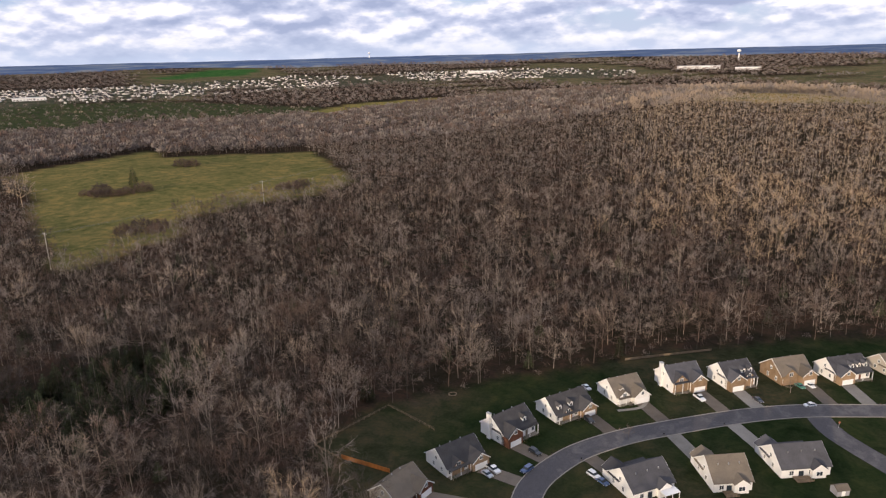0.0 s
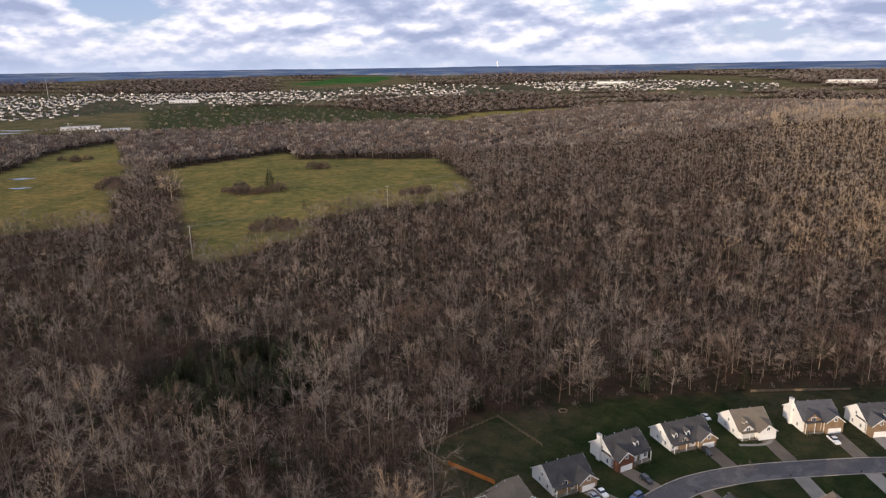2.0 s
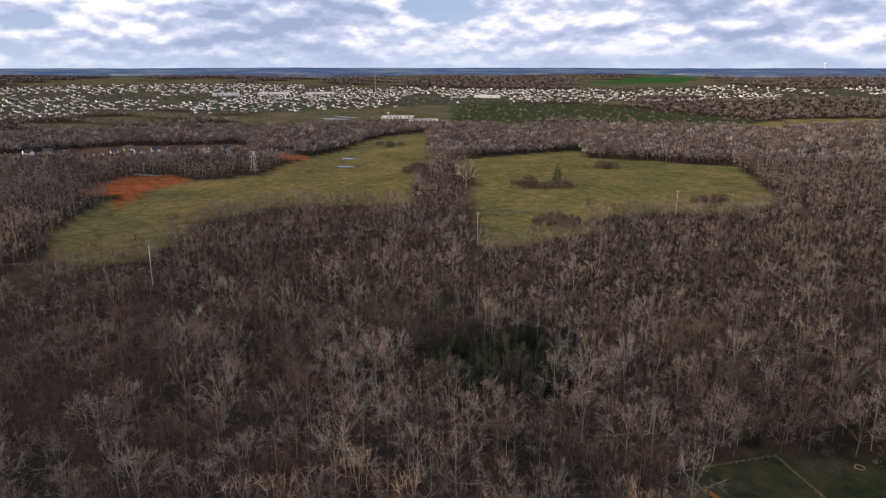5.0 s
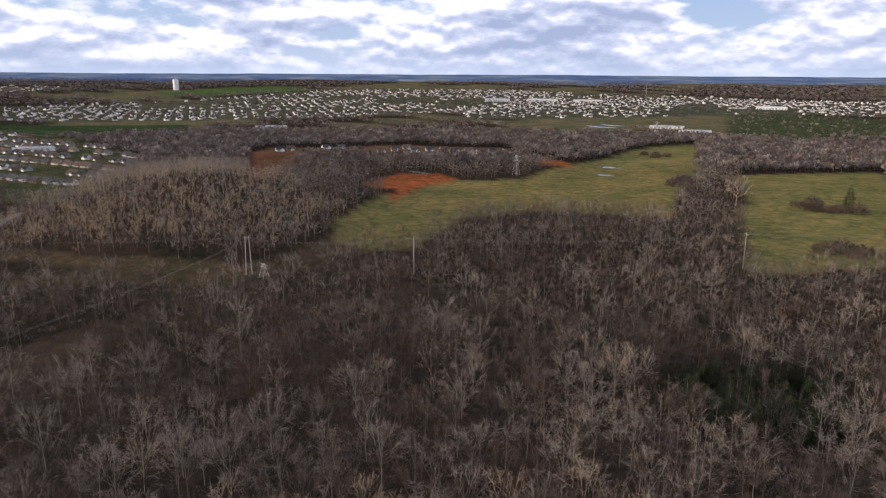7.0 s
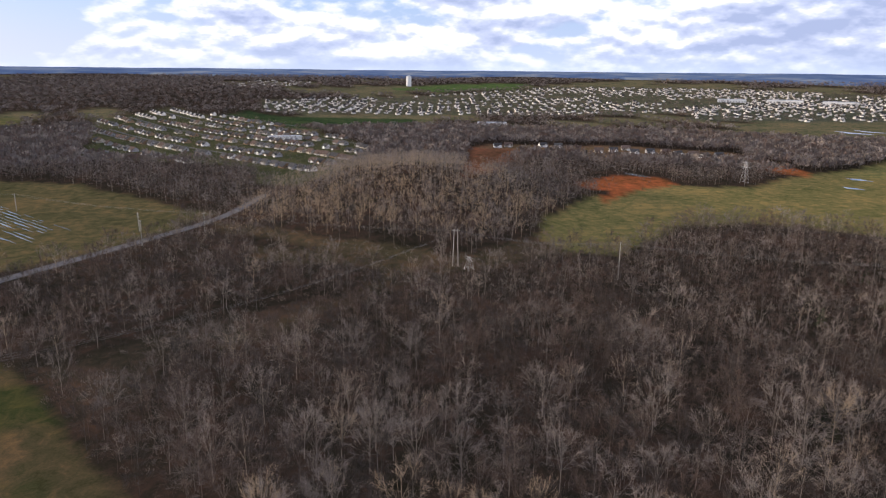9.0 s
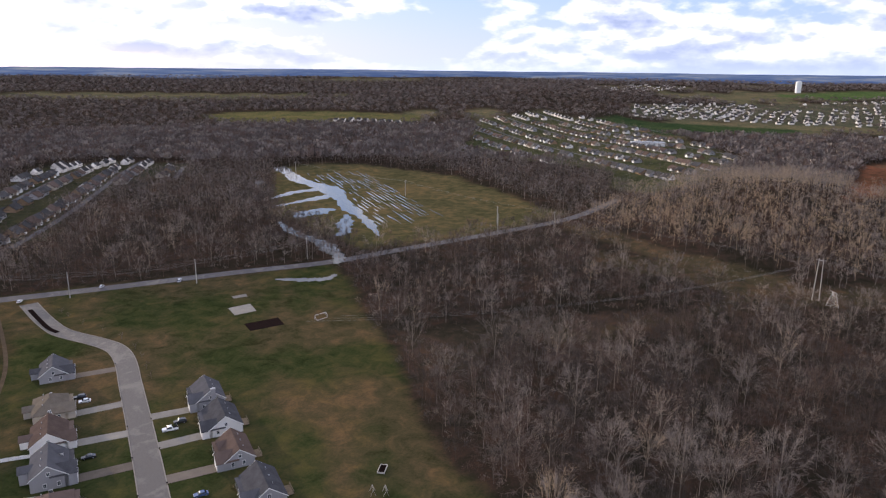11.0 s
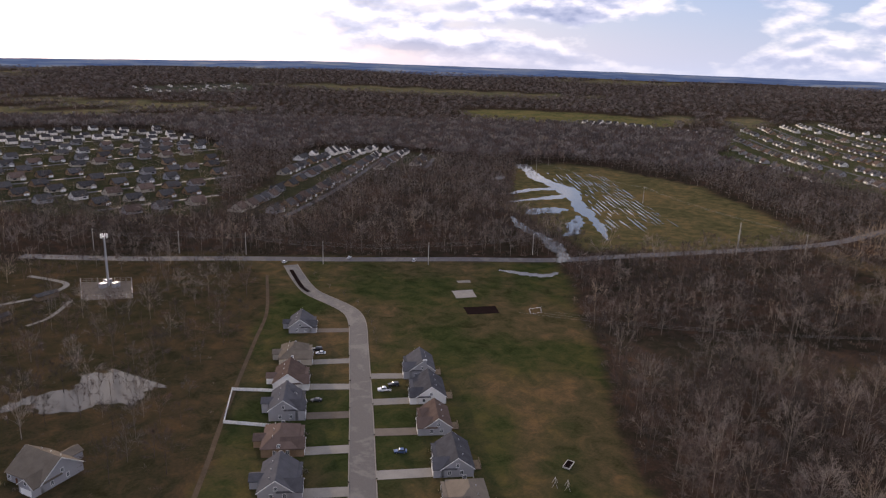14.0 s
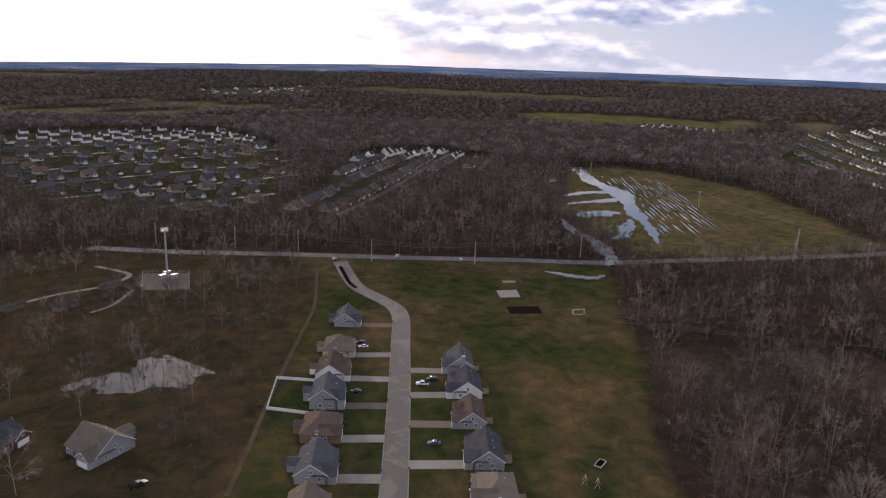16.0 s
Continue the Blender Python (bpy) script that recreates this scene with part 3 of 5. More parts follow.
    if chimney:
        cx = x0 - 0.45 if chimney < 0 else x1 + 0.45
        ch = part("chimney", box_bm(cx - 0.5, cx + 0.5, d * 0.52, d * 0.52 + 1.6, -0.2, ridge + 1.0), wall, h, "tall boxed chimney")
        part("cap", box_bm(cx - 0.6, cx + 0.6, d * 0.52 - 0.1, d * 0.52 + 1.7, ridge + 1.0, ridge + 1.15), STEEL, ch)
        part("flue", box_bm(cx - 0.15, cx + 0.15, d * 0.52 + 0.6, d * 0.52 + 0.9, ridge + 1.15, ridge + 1.5), STEEL, ch)
    for side, sx in (("left", x0), ("right", x1)):
        for wy in (d * 0.25, d * 0.62):
            window(h, sx, 1.0, 0.9, 1.4, wy, side)
        window(h, sx, eave + 0.5, 0.9, 1.2, d * 0.5, side)
    for wx in (-w * 0.32, -w * 0.1, w * 0.3):
        window(h, wx, 0.9, 1.3, 1.4, d, "back")
    part("back_door", box_bm(w * 0.1 - 0.8, w * 0.1 + 0.8, d - 0.03, d + 0.07, 0.1, 2.15), GLASS, h, "sliding glass back door")
    for k in range(3):
        vx = -w * 0.3 + k * w * 0.28
        part("roof_vent", box_bm(vx - 0.13, vx + 0.13, d * 0.68, d * 0.68 + 0.26, ridge - d * 0.16 * pitch - 0.2, ridge - d * 0.16 * pitch + 0.45), STEEL, h)
    for k, sx in enumerate((e0 + 0.6, e0 + 2.0, e1 - 2.2, e1 - 0.7)):
        SHRUB_SPOTS.append(h.matrix_world @ Vector((sx, -2.5 + 0.3 * (k % 2), 0)))
    if bay:
        b0 = -w * 0.36
        br = eave + bay / 2 * pitch
        part("bay_wall", gable(bmesh.new(), b0, b0 + bay, d - 1.5, d + 1.4, -0.3, eave, br, "y"), wall, h, "gabled back bay")
        part("bay_roof", gable_roof(bmesh.new(), b0, b0 + bay, d - 3.4, d + 1.4, eave, br, "y", 0.3), roof, h)
        window(h, b0 + bay / 2, 0.9, 1.9, 1.4, d + 1.4, "back")
    if rear:
        r0 = -w * 0.1 if garage == "left" else w * 0.1 - 5.0
        rr = eave - 0.4 + 2.5 * pitch * 0.7
        part("rear_wall", gable(bmesh.new(), r0, r0 + 5.0, d - 1, d + rear, -0.3, eave - 0.4, rr, "y"), wall, h, "lower rear wing")
        part("rear_roof", gable_roof(bmesh.new(), r0, r0 + 5.0, d - 3.0, d + rear, eave - 0.4, rr, "y", 0.35), roof, h)
        window(h, r0 + 2.5, 0.9, 1.6, 1.4, d + rear, "back")
    if patio:
        pr = part("patio_roof", gable(bmesh.new(), -w * 0.42, -w * 0.06, d, d + 4.2, 2.5, 2.62, 2.75), TRIM, h, "white patio roof on posts")
        for k in range(3):
            px = -w * 0.42 + 0.15 + k * (w * 0.36 - 0.3) / 2
            part("post", box_bm(px - 0.08, px + 0.08, d + 3.9, d + 4.06, 0, 2.5), TRIM, pr)
    if deck:
        dk = part("deck", box_bm(-w * 0.05, w * 0.28, d, d + 3.2, 0.25, 0.4), TIMBER, h, "weathered timber deck")
        for k in range(5):
            px = -w * 0.05 + k * w * 0.33 / 4
            part("baluster", box_bm(px - 0.05, px + 0.05, d + 3.1, d + 3.2, 0.4, 1.3), TIMBER, dk)
        part("handrail", box_bm(-w * 0.05, w * 0.28, d + 3.08, d + 3.22, 1.3, 1.38), TIMBER, dk)
    return h


def ribbon(name, line, width, mat, lift, label, category="road", thick=0.0, kind="structure", parent=None):
    """A strip along a line of points, laid on the land."""
    pts = np.array(smooth(line), float)
    tan = np.gradient(pts, axis=0)
    tan /= np.linalg.norm(tan, axis=1)[:, None]
    nor = np.stack([-tan[:, 1], tan[:, 0]], 1)
    bm = bmesh.new()
    rows = []
    for p, n in zip(pts, nor):
        row = []
        for s in (-0.5, 0.5):
            q = p + n * s * width
            z = float(height(q[0], q[1])) + lift
            row.append(bm.verts.new((q[0], q[1], z)))
            if thick:
                row.append(bm.verts.new((q[0], q[1], z - thick)))
        rows.append(row)
    for a, b in zip(rows, rows[1:]):
        if thick:
            bm.faces.new((a[0], b[0], b[2], a[2]))
            bm.faces.new((a[1], b[1], b[0], a[0]))
            bm.faces.new((a[2], b[2], b[3], a[3]))
        else:
            bm.faces.new((a[0], b[0], b[1], a[1]))
    bmesh.ops.recalc_face_normals(bm, faces=bm.faces)
    ob = part(name, bm, mat, parent)
    if parent is None:
        tagged(ob, label, category, kind=kind)
    return ob


def smooth(line, steps=8):
    """Catmull-Rom through the points."""
    p = [2 * np.array(line[0], float) - np.array(line[1], float)] + [np.array(q, float) for q in line] + [2 * np.array(line[-1], float) - np.array(line[-2], float)]
    out = []
    for i in range(1, len(p) - 2):
        for k in range(steps):
            t = k / steps
            out.append(0.5 * (2 * p[i] + (p[i + 1] - p[i - 1]) * t + (2 * p[i - 1] - 5 * p[i] + 4 * p[i + 1] - p[i + 2]) * t * t + (3 * p[i] - p[i - 1] - 3 * p[i + 1] + p[i + 2]) * t ** 3))
    out.append(p[-2])
    return out


def offset(line, d):
    pts = np.array(line, float)
    tan = np.gradient(pts, axis=0)
    tan /= np.linalg.norm(tan, axis=1)[:, None]
    return [tuple(q) for q in pts + np.stack([-tan[:, 1], tan[:, 0]], 1) * d]


S = 1.3
def scaled(line):
    return [(x * S, y * S) for x, y in line]


# ---- roads ----
STREET_A = scaled([(-23.7, 128), (-23.7, 141.5), (-21, 150.3), (-15, 160.4), (-7.6, 168), (0, 174), (10.4, 180.6), (25.5, 189.5), (41, 196.6), (57, 201), (75, 205), (110, 212)])
SIDE_ST = scaled([(47, 198), (49.5, 188), (53.5, 181), (60, 172), (70, 157)])
STREET_B = scaled([(-60, -70.5), (-79.7, -98.8), (-92.7, -118.2), (-109.5, -143.5), (-135.1, -183), (-146, -200), (-151.8, -214), (-152, -230), (-151.5, -246), (-157, -267), (-164.7, -289)])
MAIN = scaled([(-60, -378), (-100, -346), (-146, -316), (-195, -281.5), (-246, -248), (-287, -219), (-330, -200), (-402, -168), (-446, -148), (-480, -138), (-540, -130)])
ribbon("road", STREET_A, 8.8, ASPHALT, 0.05, "curved grey asphalt street with patched seams")
ribbon("road", SIDE_ST, 8.6, ASPHALT, 0.045, "grey asphalt side street")
ribbon("road", STREET_B, 8.8, OLD_ROAD, 0.05, "worn pale asphalt street")
ribbon("road", MAIN, 10.5, ASPHALT, 0.06, "two-lane asphalt main road")
for line, w in ((STREET_A, 8.8), (STREET_B, 8.8)):
    for s in (-1, 1):
        ribbon("kerb", offset(smooth(line), s * (w / 2 + 0.15))[::4], 0.35, KERB, 0.15, "pale concrete kerb", "kerb", 0.15)

# ---- houses along the curved street ----
HOUSES = [
    (-49.5, 131.5, -20, 14, 11, dict(roof=ROOF_TAUPE, wall=CREAM, name_it="cream house with a taupe shingle roof")),
    (-40.5, 146.5, -38, 15, 12, dict(dormers=0, cross=4.5, name_it="white-sided house with dark roof and brick front gables", front=TANBRICK, garage="right")),
    (-30.3, 164, -36, 15, 12, dict(chimney=-1, dormers=1, eave=4.2, garage="left", name_it="tall white house with red brick garage and boxed chimney")),
    (-17.5, 179, -44, 17, 12, dict(dormers=2, cross=4, front=TANBRICK, garage="right", name_it="white house with two dormers and brick garage")),
    (-2.5, 191.8, -52, 13, 13, dict(roof=ROOF_TAUPE, cross=5, dormers=1, garage="right", front=WHITE, wall=WHITE, name_it="white house with taupe roof and gabled front")),
    (13.5, 203, -57, 14, 12, dict(chimney=-1, roof=ROOF_BLUE, eave=4.6, wall=WHITE, cross=6, garage="right", front=TANBRICK, name_it="two-storey white house with slate roof and boxed chimney")),
    (29, 209, -57, 13, 12, dict(roof=ROOF_BLUE, eave=4.4, dormers=2, cross=4, front=TANBRICK, garage="left", name_it="white house with slate roof and brick garage")),
    (45.5, 215.5, -60, 14, 13, dict(wall=TANBRICK, front=TANBRICK, roof=ROOF_TAUPE, cross=6, garage="right", eave=4.0, porch=False, name_it="tan brick house with a taupe roof")),
    (62, 221.5, -60, 16, 12, dict(dormers=3, garage="left", eave=3.8, roof=ROOF_BLUE, front=TANBRICK, name_it="white house with three dormers and brick garage")),
    (78, 229, -60, 14, 12, dict(roof=ROOF_TAUPE, garage="left", dormers=1, wall=CREAM, name_it="cream house with a taupe roof")),
]
for hx, hy, ang, w, d, kw in HOUSES:
    house(hx * S, hy * S, ang, w, d, **kw)
BACK_ROW = [
    (-2.0, 154.5, 129, 15, 13, dict(roof=ROOF_BLUE, name_it="white house with slate roof and a pale patio roof", patio=True)),
    (18, 163.5, 111, 12, 14, dict(roof=ROOF_TAUPE, deck=True, porch=False, name_it="white house with a taupe shingle roof", wall=WHITE)),
    (35.3, 173.2, 112, 16, 13, dict(roof=ROOF_BLUE, deck=True, name_it="white house with grey shingle roof")),
]
for hx, hy, ang, w, d, kw in BACK_ROW:
    house(hx * S, hy * S, ang, w, d, front=kw.get("wall", WHITE), bay=4.5, **kw)

# ---- houses along the straight street ----
AWAY = (-0.554, -0.832)
for px, py, w, d, kw in [
    (-60, -96, 13, 11, dict(roof=ROOF_TAUPE, wall=CREAM, name_it="cream house with a taupe roof")),
    (-70.6, -112.6, 13.4, 11, dict(roof=ROOF_BLUE, wall=GREYW, name_it="grey-sided house with slate roof")),
    (-80.5, -129, 13, 12, dict(roof=ROOF_BROWN, wall=TANBRICK, hip=True, name_it="brick house with a brown hipped roof")),
    (-90.4, -145.8, 13, 11, dict(roof=ROOF_BLUE, wall=GREYW, eave=4.5, dormers=1, name_it="two-storey grey house with slate roof")),
    (-101, -162, 13, 12, dict(roof=ROOF_BROWN, wall=WHITE, name_it="white house with a brown shingle roof")),
    (-111.5, -178, 13, 12, dict(roof=ROOF_TAUPE, wall=CREAM, hip=True, name_it="cream house with a taupe hipped roof")),
    (-127.7, -202.5, 12, 11, dict(roof=ROOF_BLUE, wall=GREYW, name_it="grey house with slate roof at the bend")),
]:
    house(px * S + AWAY[0] * 6.5 + 1.3, py * S + AWAY[1] * 6.5 - 0.9, 146.3, w + 3.5, d, garage="left", deck=True, rear=3.4, front=kw["wall"], **kw)
for px, py, w, d, kw in [
    (-93, -85, 13, 12, dict(roof=ROOF_TAUPE, wall=CREAM, hip=True, name_it="cream house with a taupe hipped roof")),
    (-102.4, -100.1, 14, 11, dict(roof=ROOF_BLUE, wall=GREYW, name_it="grey house with slate roof and side garage")),
    (-112, -118.5, 13, 10, dict(roof=ROOF_BROWN, wall=GREYW, cross=4.5, name_it="grey house with a red-brown shingle roof")),
    (-122, -135, 14, 12, dict(roof=ROOF_BLUE, wall=WHITE, name_it="white house with slate roof")),
    (-131, -150, 13, 11, dict(roof=ROOF_BLUE, wall=GREYW, chimney=1, eave=4.0, name_it="grey house with slate roof and chimney")),
]:
    house(px * S + AWAY[0] * 6.5 - 2.0, py * S + AWAY[1] * 6.5 + 1.5, -33.7, w + 3.0, d, garage="right", deck=True, front=kw["wall"], **kw)
house(-26.5, -203, 25, 16, 15, wall=GREYW, front=GREYW, roof=ROOF_TAUPE, garage="right", rear=5.0, porch=False, name_it="large grey house with a taupe roof")
house(-6 * S, -172 * S, 130, 13, 11, wall=GREYW, roof=ROOF_BLUE, name_it="grey house with a slate roof")

TRACK_LINE = [(-60, -157), (-77, -182), (-92, -205), (-114, -237), (-137, -270), (-161, -305), (-191, -364)]
# ---- woods ----
def limb(V, F, a, b, ra, sides=3):
    """A tapered limb from a to b that ends in a point."""
    d = b - a
    u = np.cross(d, (0.3, 0.9, 0.2))
    u /= np.linalg.norm(u) + 1e-9
    v = np.cross(d, u)
    v /= np.linalg.norm(v) + 1e-9
    k = len(V)
    for i in range(sides):
        t = 2 * math.pi * i / sides
        V.append(a + (u * math.cos(t) + v * math.sin(t)) * ra)
    V.append(b)
    for i in range(sides):
        F.append((k + i, k + (i + 1) % sides, k + sides))


def bare_tree(rng, tall, limbs, twigs, thick, spread):
    """Verts, triangles and how many of them are trunk and limbs, for a leafless tree with a broad fanned crown."""
    V, F = [], []
    rich = twigs > 300
    wood = max(1.0, thick / 1.3) if rich else 0.8
    lean = rng.normal(0, 0.5, 2)
    fork = np.array((lean[0] * 0.4, lean[1] * 0.4, tall * rng.uniform(0.26, 0.40)))
    top = np.array((lean[0], lean[1], tall * 0.9))
    heart = np.array((lean[0] * 0.6, lean[1] * 0.6, tall * 0.56))
    limb(V, F, np.zeros(3), fork + (top - fork) * 0.45, 0.15 * wood, 4)
    limb(V, F, fork * 0.97, top, 0.09 * wood, 3)
    ends = [(fork + (top - fork) * 0.4, top)]
    for i in range(limbs):
        a = fork * rng.uniform(0.72, 1.0) if i % 3 else fork + (top - fork) * rng.uniform(0.1, 0.5)
        az = i * 2.4 + rng.normal(0, 0.35)
        sp = rng.uniform(-0.3, 0.97)
        cp = math.sqrt(1 - sp * sp)
        out = tall * spread * cp * rng.uniform(0.85, 1.1)
        end = np.array((math.cos(az) * out, math.sin(az) * out, tall * (0.57 + 0.42 * sp) * rng.uniform(0.95, 1.03)))
        mid = a + (end - a) * 0.5 + np.array((math.cos(az), math.sin(az), -0.3)) * out * 0.12
        limb(V, F, a, mid + (end - mid) * 0.3, 0.06 * wood)
        limb(V, F, mid, end, 0.045 * wood)
        ends.append((mid, end))
        for k in range(3 if rich else (1 if twigs > 60 else 0)):
            s = mid + (end - mid) * rng.uniform(0.0, 0.55)
            e = end + rng.normal(0, 1, 3) * tall * np.array((0.085, 0.085, 0.05)) - np.array((0, 0, tall * 0.02))
            limb(V, F, s, e, 0.03 * wood)
            ends.append((s, e))
    solid_count = len(F)
    for i in range(twigs):
        a, end = ends[rng.integers(len(ends))]
        s = a + (end - a) * rng.uniform(0.25, 1.0)
        d = s - heart
        d = d / (np.linalg.norm(d) + 1e-9) * 0.9 + rng.normal(0, 0.62, 3) + np.array((0, 0, 0.25))
        d = d / np.linalg.norm(d) * tall * rng.uniform(0.05, 0.115) * (1 if rich else 1.3)
        side = np.cross(d, rng.normal(0, 1, 3))
        side = side / (np.linalg.norm(side) + 1e-9) * 0.034 * thick * rng.uniform(0.6, 1.4)
        k = len(V)
        V += [s - side, s + side, s + d]
        F.append((k, k + 1, k + 2))
    return np.array(V), np.array(F), solid_count


def evergreen(rng, tall, n):
    """A dark cedar: a trunk and many small sprays that make a ragged cone."""
    V, F = [], []
    limb(V, F, np.zeros(3), np.array((0, 0, tall)), 0.16, 4)
    c = len(F)
    for i in range(n):
        f = 1 - math.sqrt(rng.random())
        z = tall * (0.06 + 0.92 * f)
        r = tall * 0.24 * (1 - f) ** 0.8 * rng.uniform(0.5, 1.15) + 0.15
        a = rng.uniform(0, 6.283)
        p = np.array((math.cos(a) * r, math.sin(a) * r, z))
        d = np.array((math.cos(a), math.sin(a), rng.uniform(-0.3, 0.8))) * rng.uniform(0.3, 0.7)
        s = np.array((-math.sin(a), math.cos(a), rng.normal(0, 0.4))) * rng.uniform(0.10, 0.24)
        k = len(V)
        V += [p - s - d * 0.5, p + s - d * 0.5, p + d]
        F.append((k, k + 1, k + 2))
    return np.array(V), np.array(F), c


def shrub(rng, size, n):
    V, F = [], []
    limb(V, F, np.zeros(3), np.array((0.1, 0, size * 0.6)), 0.08)
    c = len(F)
    for i in range(n):
        a, r = rng.uniform(0, 6.283), rng.random() ** 0.6 * size * 0.6
        p = np.array((math.cos(a) * r, math.sin(a) * r, size * 0.75 * rng.random() * math.sqrt(max(0, 1 - (r / size / 0.62) ** 2))))
        d = np.array((math.cos(a) * 0.5, math.sin(a) * 0.5, 1.0)) + rng.normal(0, 0.4, 3)
        d = d / np.linalg.norm(d) * size * rng.uniform(0.12, 0.3)
        s = np.cross(d, rng.normal(0, 1, 3))
        s = s / (np.linalg.norm(s) + 1e-9) * size * 0.022
        k = len(V)
        V += [p - s, p + s, p + d]
        F.append((k, k + 1, k + 2))
    return np.array(V), np.array(F), c


# hillside and knoll outlines whose trees get sunlight painted in as paler tone
SUNLIT_SLOPE = [(10, 470), (160, 460), (420, 700), (560, 1300), (180, 1500), (-40, 1100)]
SUNLIT_RISE = [(-540, -170), (-510, 40), (-600, 110), (-760, 90), (-930, 0), (-880, -150)]


def mesh_of(name, V, F, slots, mats, tone):
    me = bpy.data.meshes.new(name)
    me.vertices.add(len(V))
    me.vertices.foreach_set("co", V.astype(np.float32).ravel())
    me.loops.add(F.size)
    me.loops.foreach_set("vertex_index", F.astype(np.int32).ravel())
    me.polygons.add(len(F))
    me.polygons.foreach_set("loop_start", np.arange(0, F.size, 3, dtype=np.int32))
    for m in mats:
        me.materials.append(m)
    me.polygons.foreach_set("material_index", slots.astype(np.int32))
    att = me.attributes.new("tone", "FLOAT", "POINT")
    att.data.foreach_set("value", tone.astype(np.float32))
    me.update(calc_edges=True)
    return me


def stand(name, kinds, spots, mats, label, category, rng, low=0.8, high=1.2):
    """Many trees too many to count, joined into one mesh."""
    if not len(spots):
        return None
    Vs, Fs, Ms, Ts, base = [], [], [], [], 0
    pick = rng.integers(len(kinds), size=len(spots))
    for k, (V, F, c) in enumerate(kinds):
        p = spots[pick == k]
        if not len(p):
            continue
        n = len(p)
        a, s = rng.uniform(0, 6.283, n), rng.uniform(low, high, n)
        # tone lifted inside both outlines, standing in for sun on those trees
        t = np.clip(rng.random(n) ** 1.2 * 0.85 + 0.55 * inside(SUNLIT_SLOPE, p[:, 0] + rng.normal(0, 38, n), p[:, 1] + rng.normal(0, 38, n)) + 0.5 * (inside(SUNLIT_RISE, p[:, 0] + rng.normal(0, 16, n), p[:, 1] + rng.normal(0, 16, n))), 0, 1)
        wide = s * rng.uniform(0.85, 1.2, n)
        ca, sa = np.cos(a), np.sin(a)
        X = (V[None, :, 0] * ca[:, None] - V[None, :, 1] * sa[:, None]) * wide[:, None] + p[:, 0, None]
        Y = (V[None, :, 0] * sa[:, None] + V[None, :, 1] * ca[:, None]) * wide[:, None] + p[:, 1, None]
        Z = V[None, :, 2] * s[:, None] + height(p[:, 0], p[:, 1])[:, None] - 0.1
        Vs.append(np.stack([X, Y, Z], 2).reshape(-1, 3))
        Fs.append((F[None] + (np.arange(n) * len(V))[:, None, None]).reshape(-1, 3) + base)
        Ms.append(np.tile((np.arange(len(F)) >= c).astype(int), n))
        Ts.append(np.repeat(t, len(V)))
        base += n * len(V)
    me = mesh_of(name, np.concatenate(Vs), np.concatenate(Fs), np.concatenate(Ms), mats, np.concatenate(Ts))
    return tagged(new(name, me), label, category, kind="stuff")


def scatter(rng, r0, r1, a0, a1, area):
    """Uneven but spaced points in a ring sector seen from the hovering point; area: square metres a tree."""
    cell = math.sqrt(area)
    g = np.arange(-r1, r1, cell)
    x, y = np.meshgrid(g, g)
    x, y = x.ravel() + rng.uniform(-0.48, 0.48, x.size) * cell, y.ravel() + rng.uniform(-0.48, 0.48, y.size) * cell
    r = np.hypot(x, y)
    az = np.degrees(np.arctan2(-x, y)) % 360
    keep = (r > r0) & (r < r1) & (((az - a0) % 360) < (a1 - a0))
    return np.stack([x[keep], y[keep]], 1)


def near_line(p, line, d):
    q = np.array(smooth(line, 12))
    return np.min(np.hypot(p[:, 0, None] - q[None, :, 0], p[:, 1, None] - q[None, :, 1]), axis=1) < d


rng = np.random.default_rng(7)
NEAR_KINDS = [bare_tree(rng, rng.uniform(17, 24), 13, 640, 1.0, rng.uniform(0.28, 0.37)) for _ in range(14)]
MID_KINDS = [bare_tree(rng, rng.uniform(16, 21), 9, 230, 1.5, rng.uniform(0.29, 0.37)) for _ in range(10)]
FAR_KINDS = [bare_tree(rng, rng.uniform(15, 19), 5, 80, 2.6, 0.36) for _ in range(8)]


def tuft(rng, tall, n):
    """A far bare tree of a few broad sprays."""
    V, F = [], []
    limb(V, F, np.zeros(3), np.array((0, 0, tall * 0.9)), 0.2)
    c = len(F)
    for i in range(n):
        a, f = rng.uniform(0, 6.283), rng.uniform(-0.5, 1.4)
        e = np.array((math.cos(a) * math.cos(f) * 0.5, math.sin(a) * math.cos(f) * 0.5, 0.62 + 0.36 * math.sin(f))) * tall
        o = e * 0.45 + np.array((0, 0, tall * 0.18))
        s = np.cross(e - o, rng.normal(0, 1, 3))
        s = s / (np.linalg.norm(s) + 1e-9) * tall * 0.055
        k = len(V)
        V += [o, e - s, e + s]
        F.append((k, k + 1, k + 2))
    return np.array(V), np.array(F), c


TUFTS = [tuft(rng, rng.uniform(13, 17), 22) for _ in range(6)]


CEDAR_AREA = [(-235, 195), (-222, 232), (-178, 238), (-170, 200), (-185, 172), (-215, 166)]


def wooded(p):
    keep = ~open_land(p[:, 0], p[:, 1]) & ~(inside(CEDAR_AREA, p[:, 0], p[:, 1]) & (np.sin(p[:, 0] * 3.1) * np.sin(p[:, 1] * 2.7) < 0.35))
    keep &= np.hypot(p[:, 0] + 545, p[:, 1] - 480) > 24
    for line, d in ((MAIN, 8), (STREET_A, 12), (STREET_B, 12)):
        keep &= ~near_line(p, line, d)
    return p[keep]


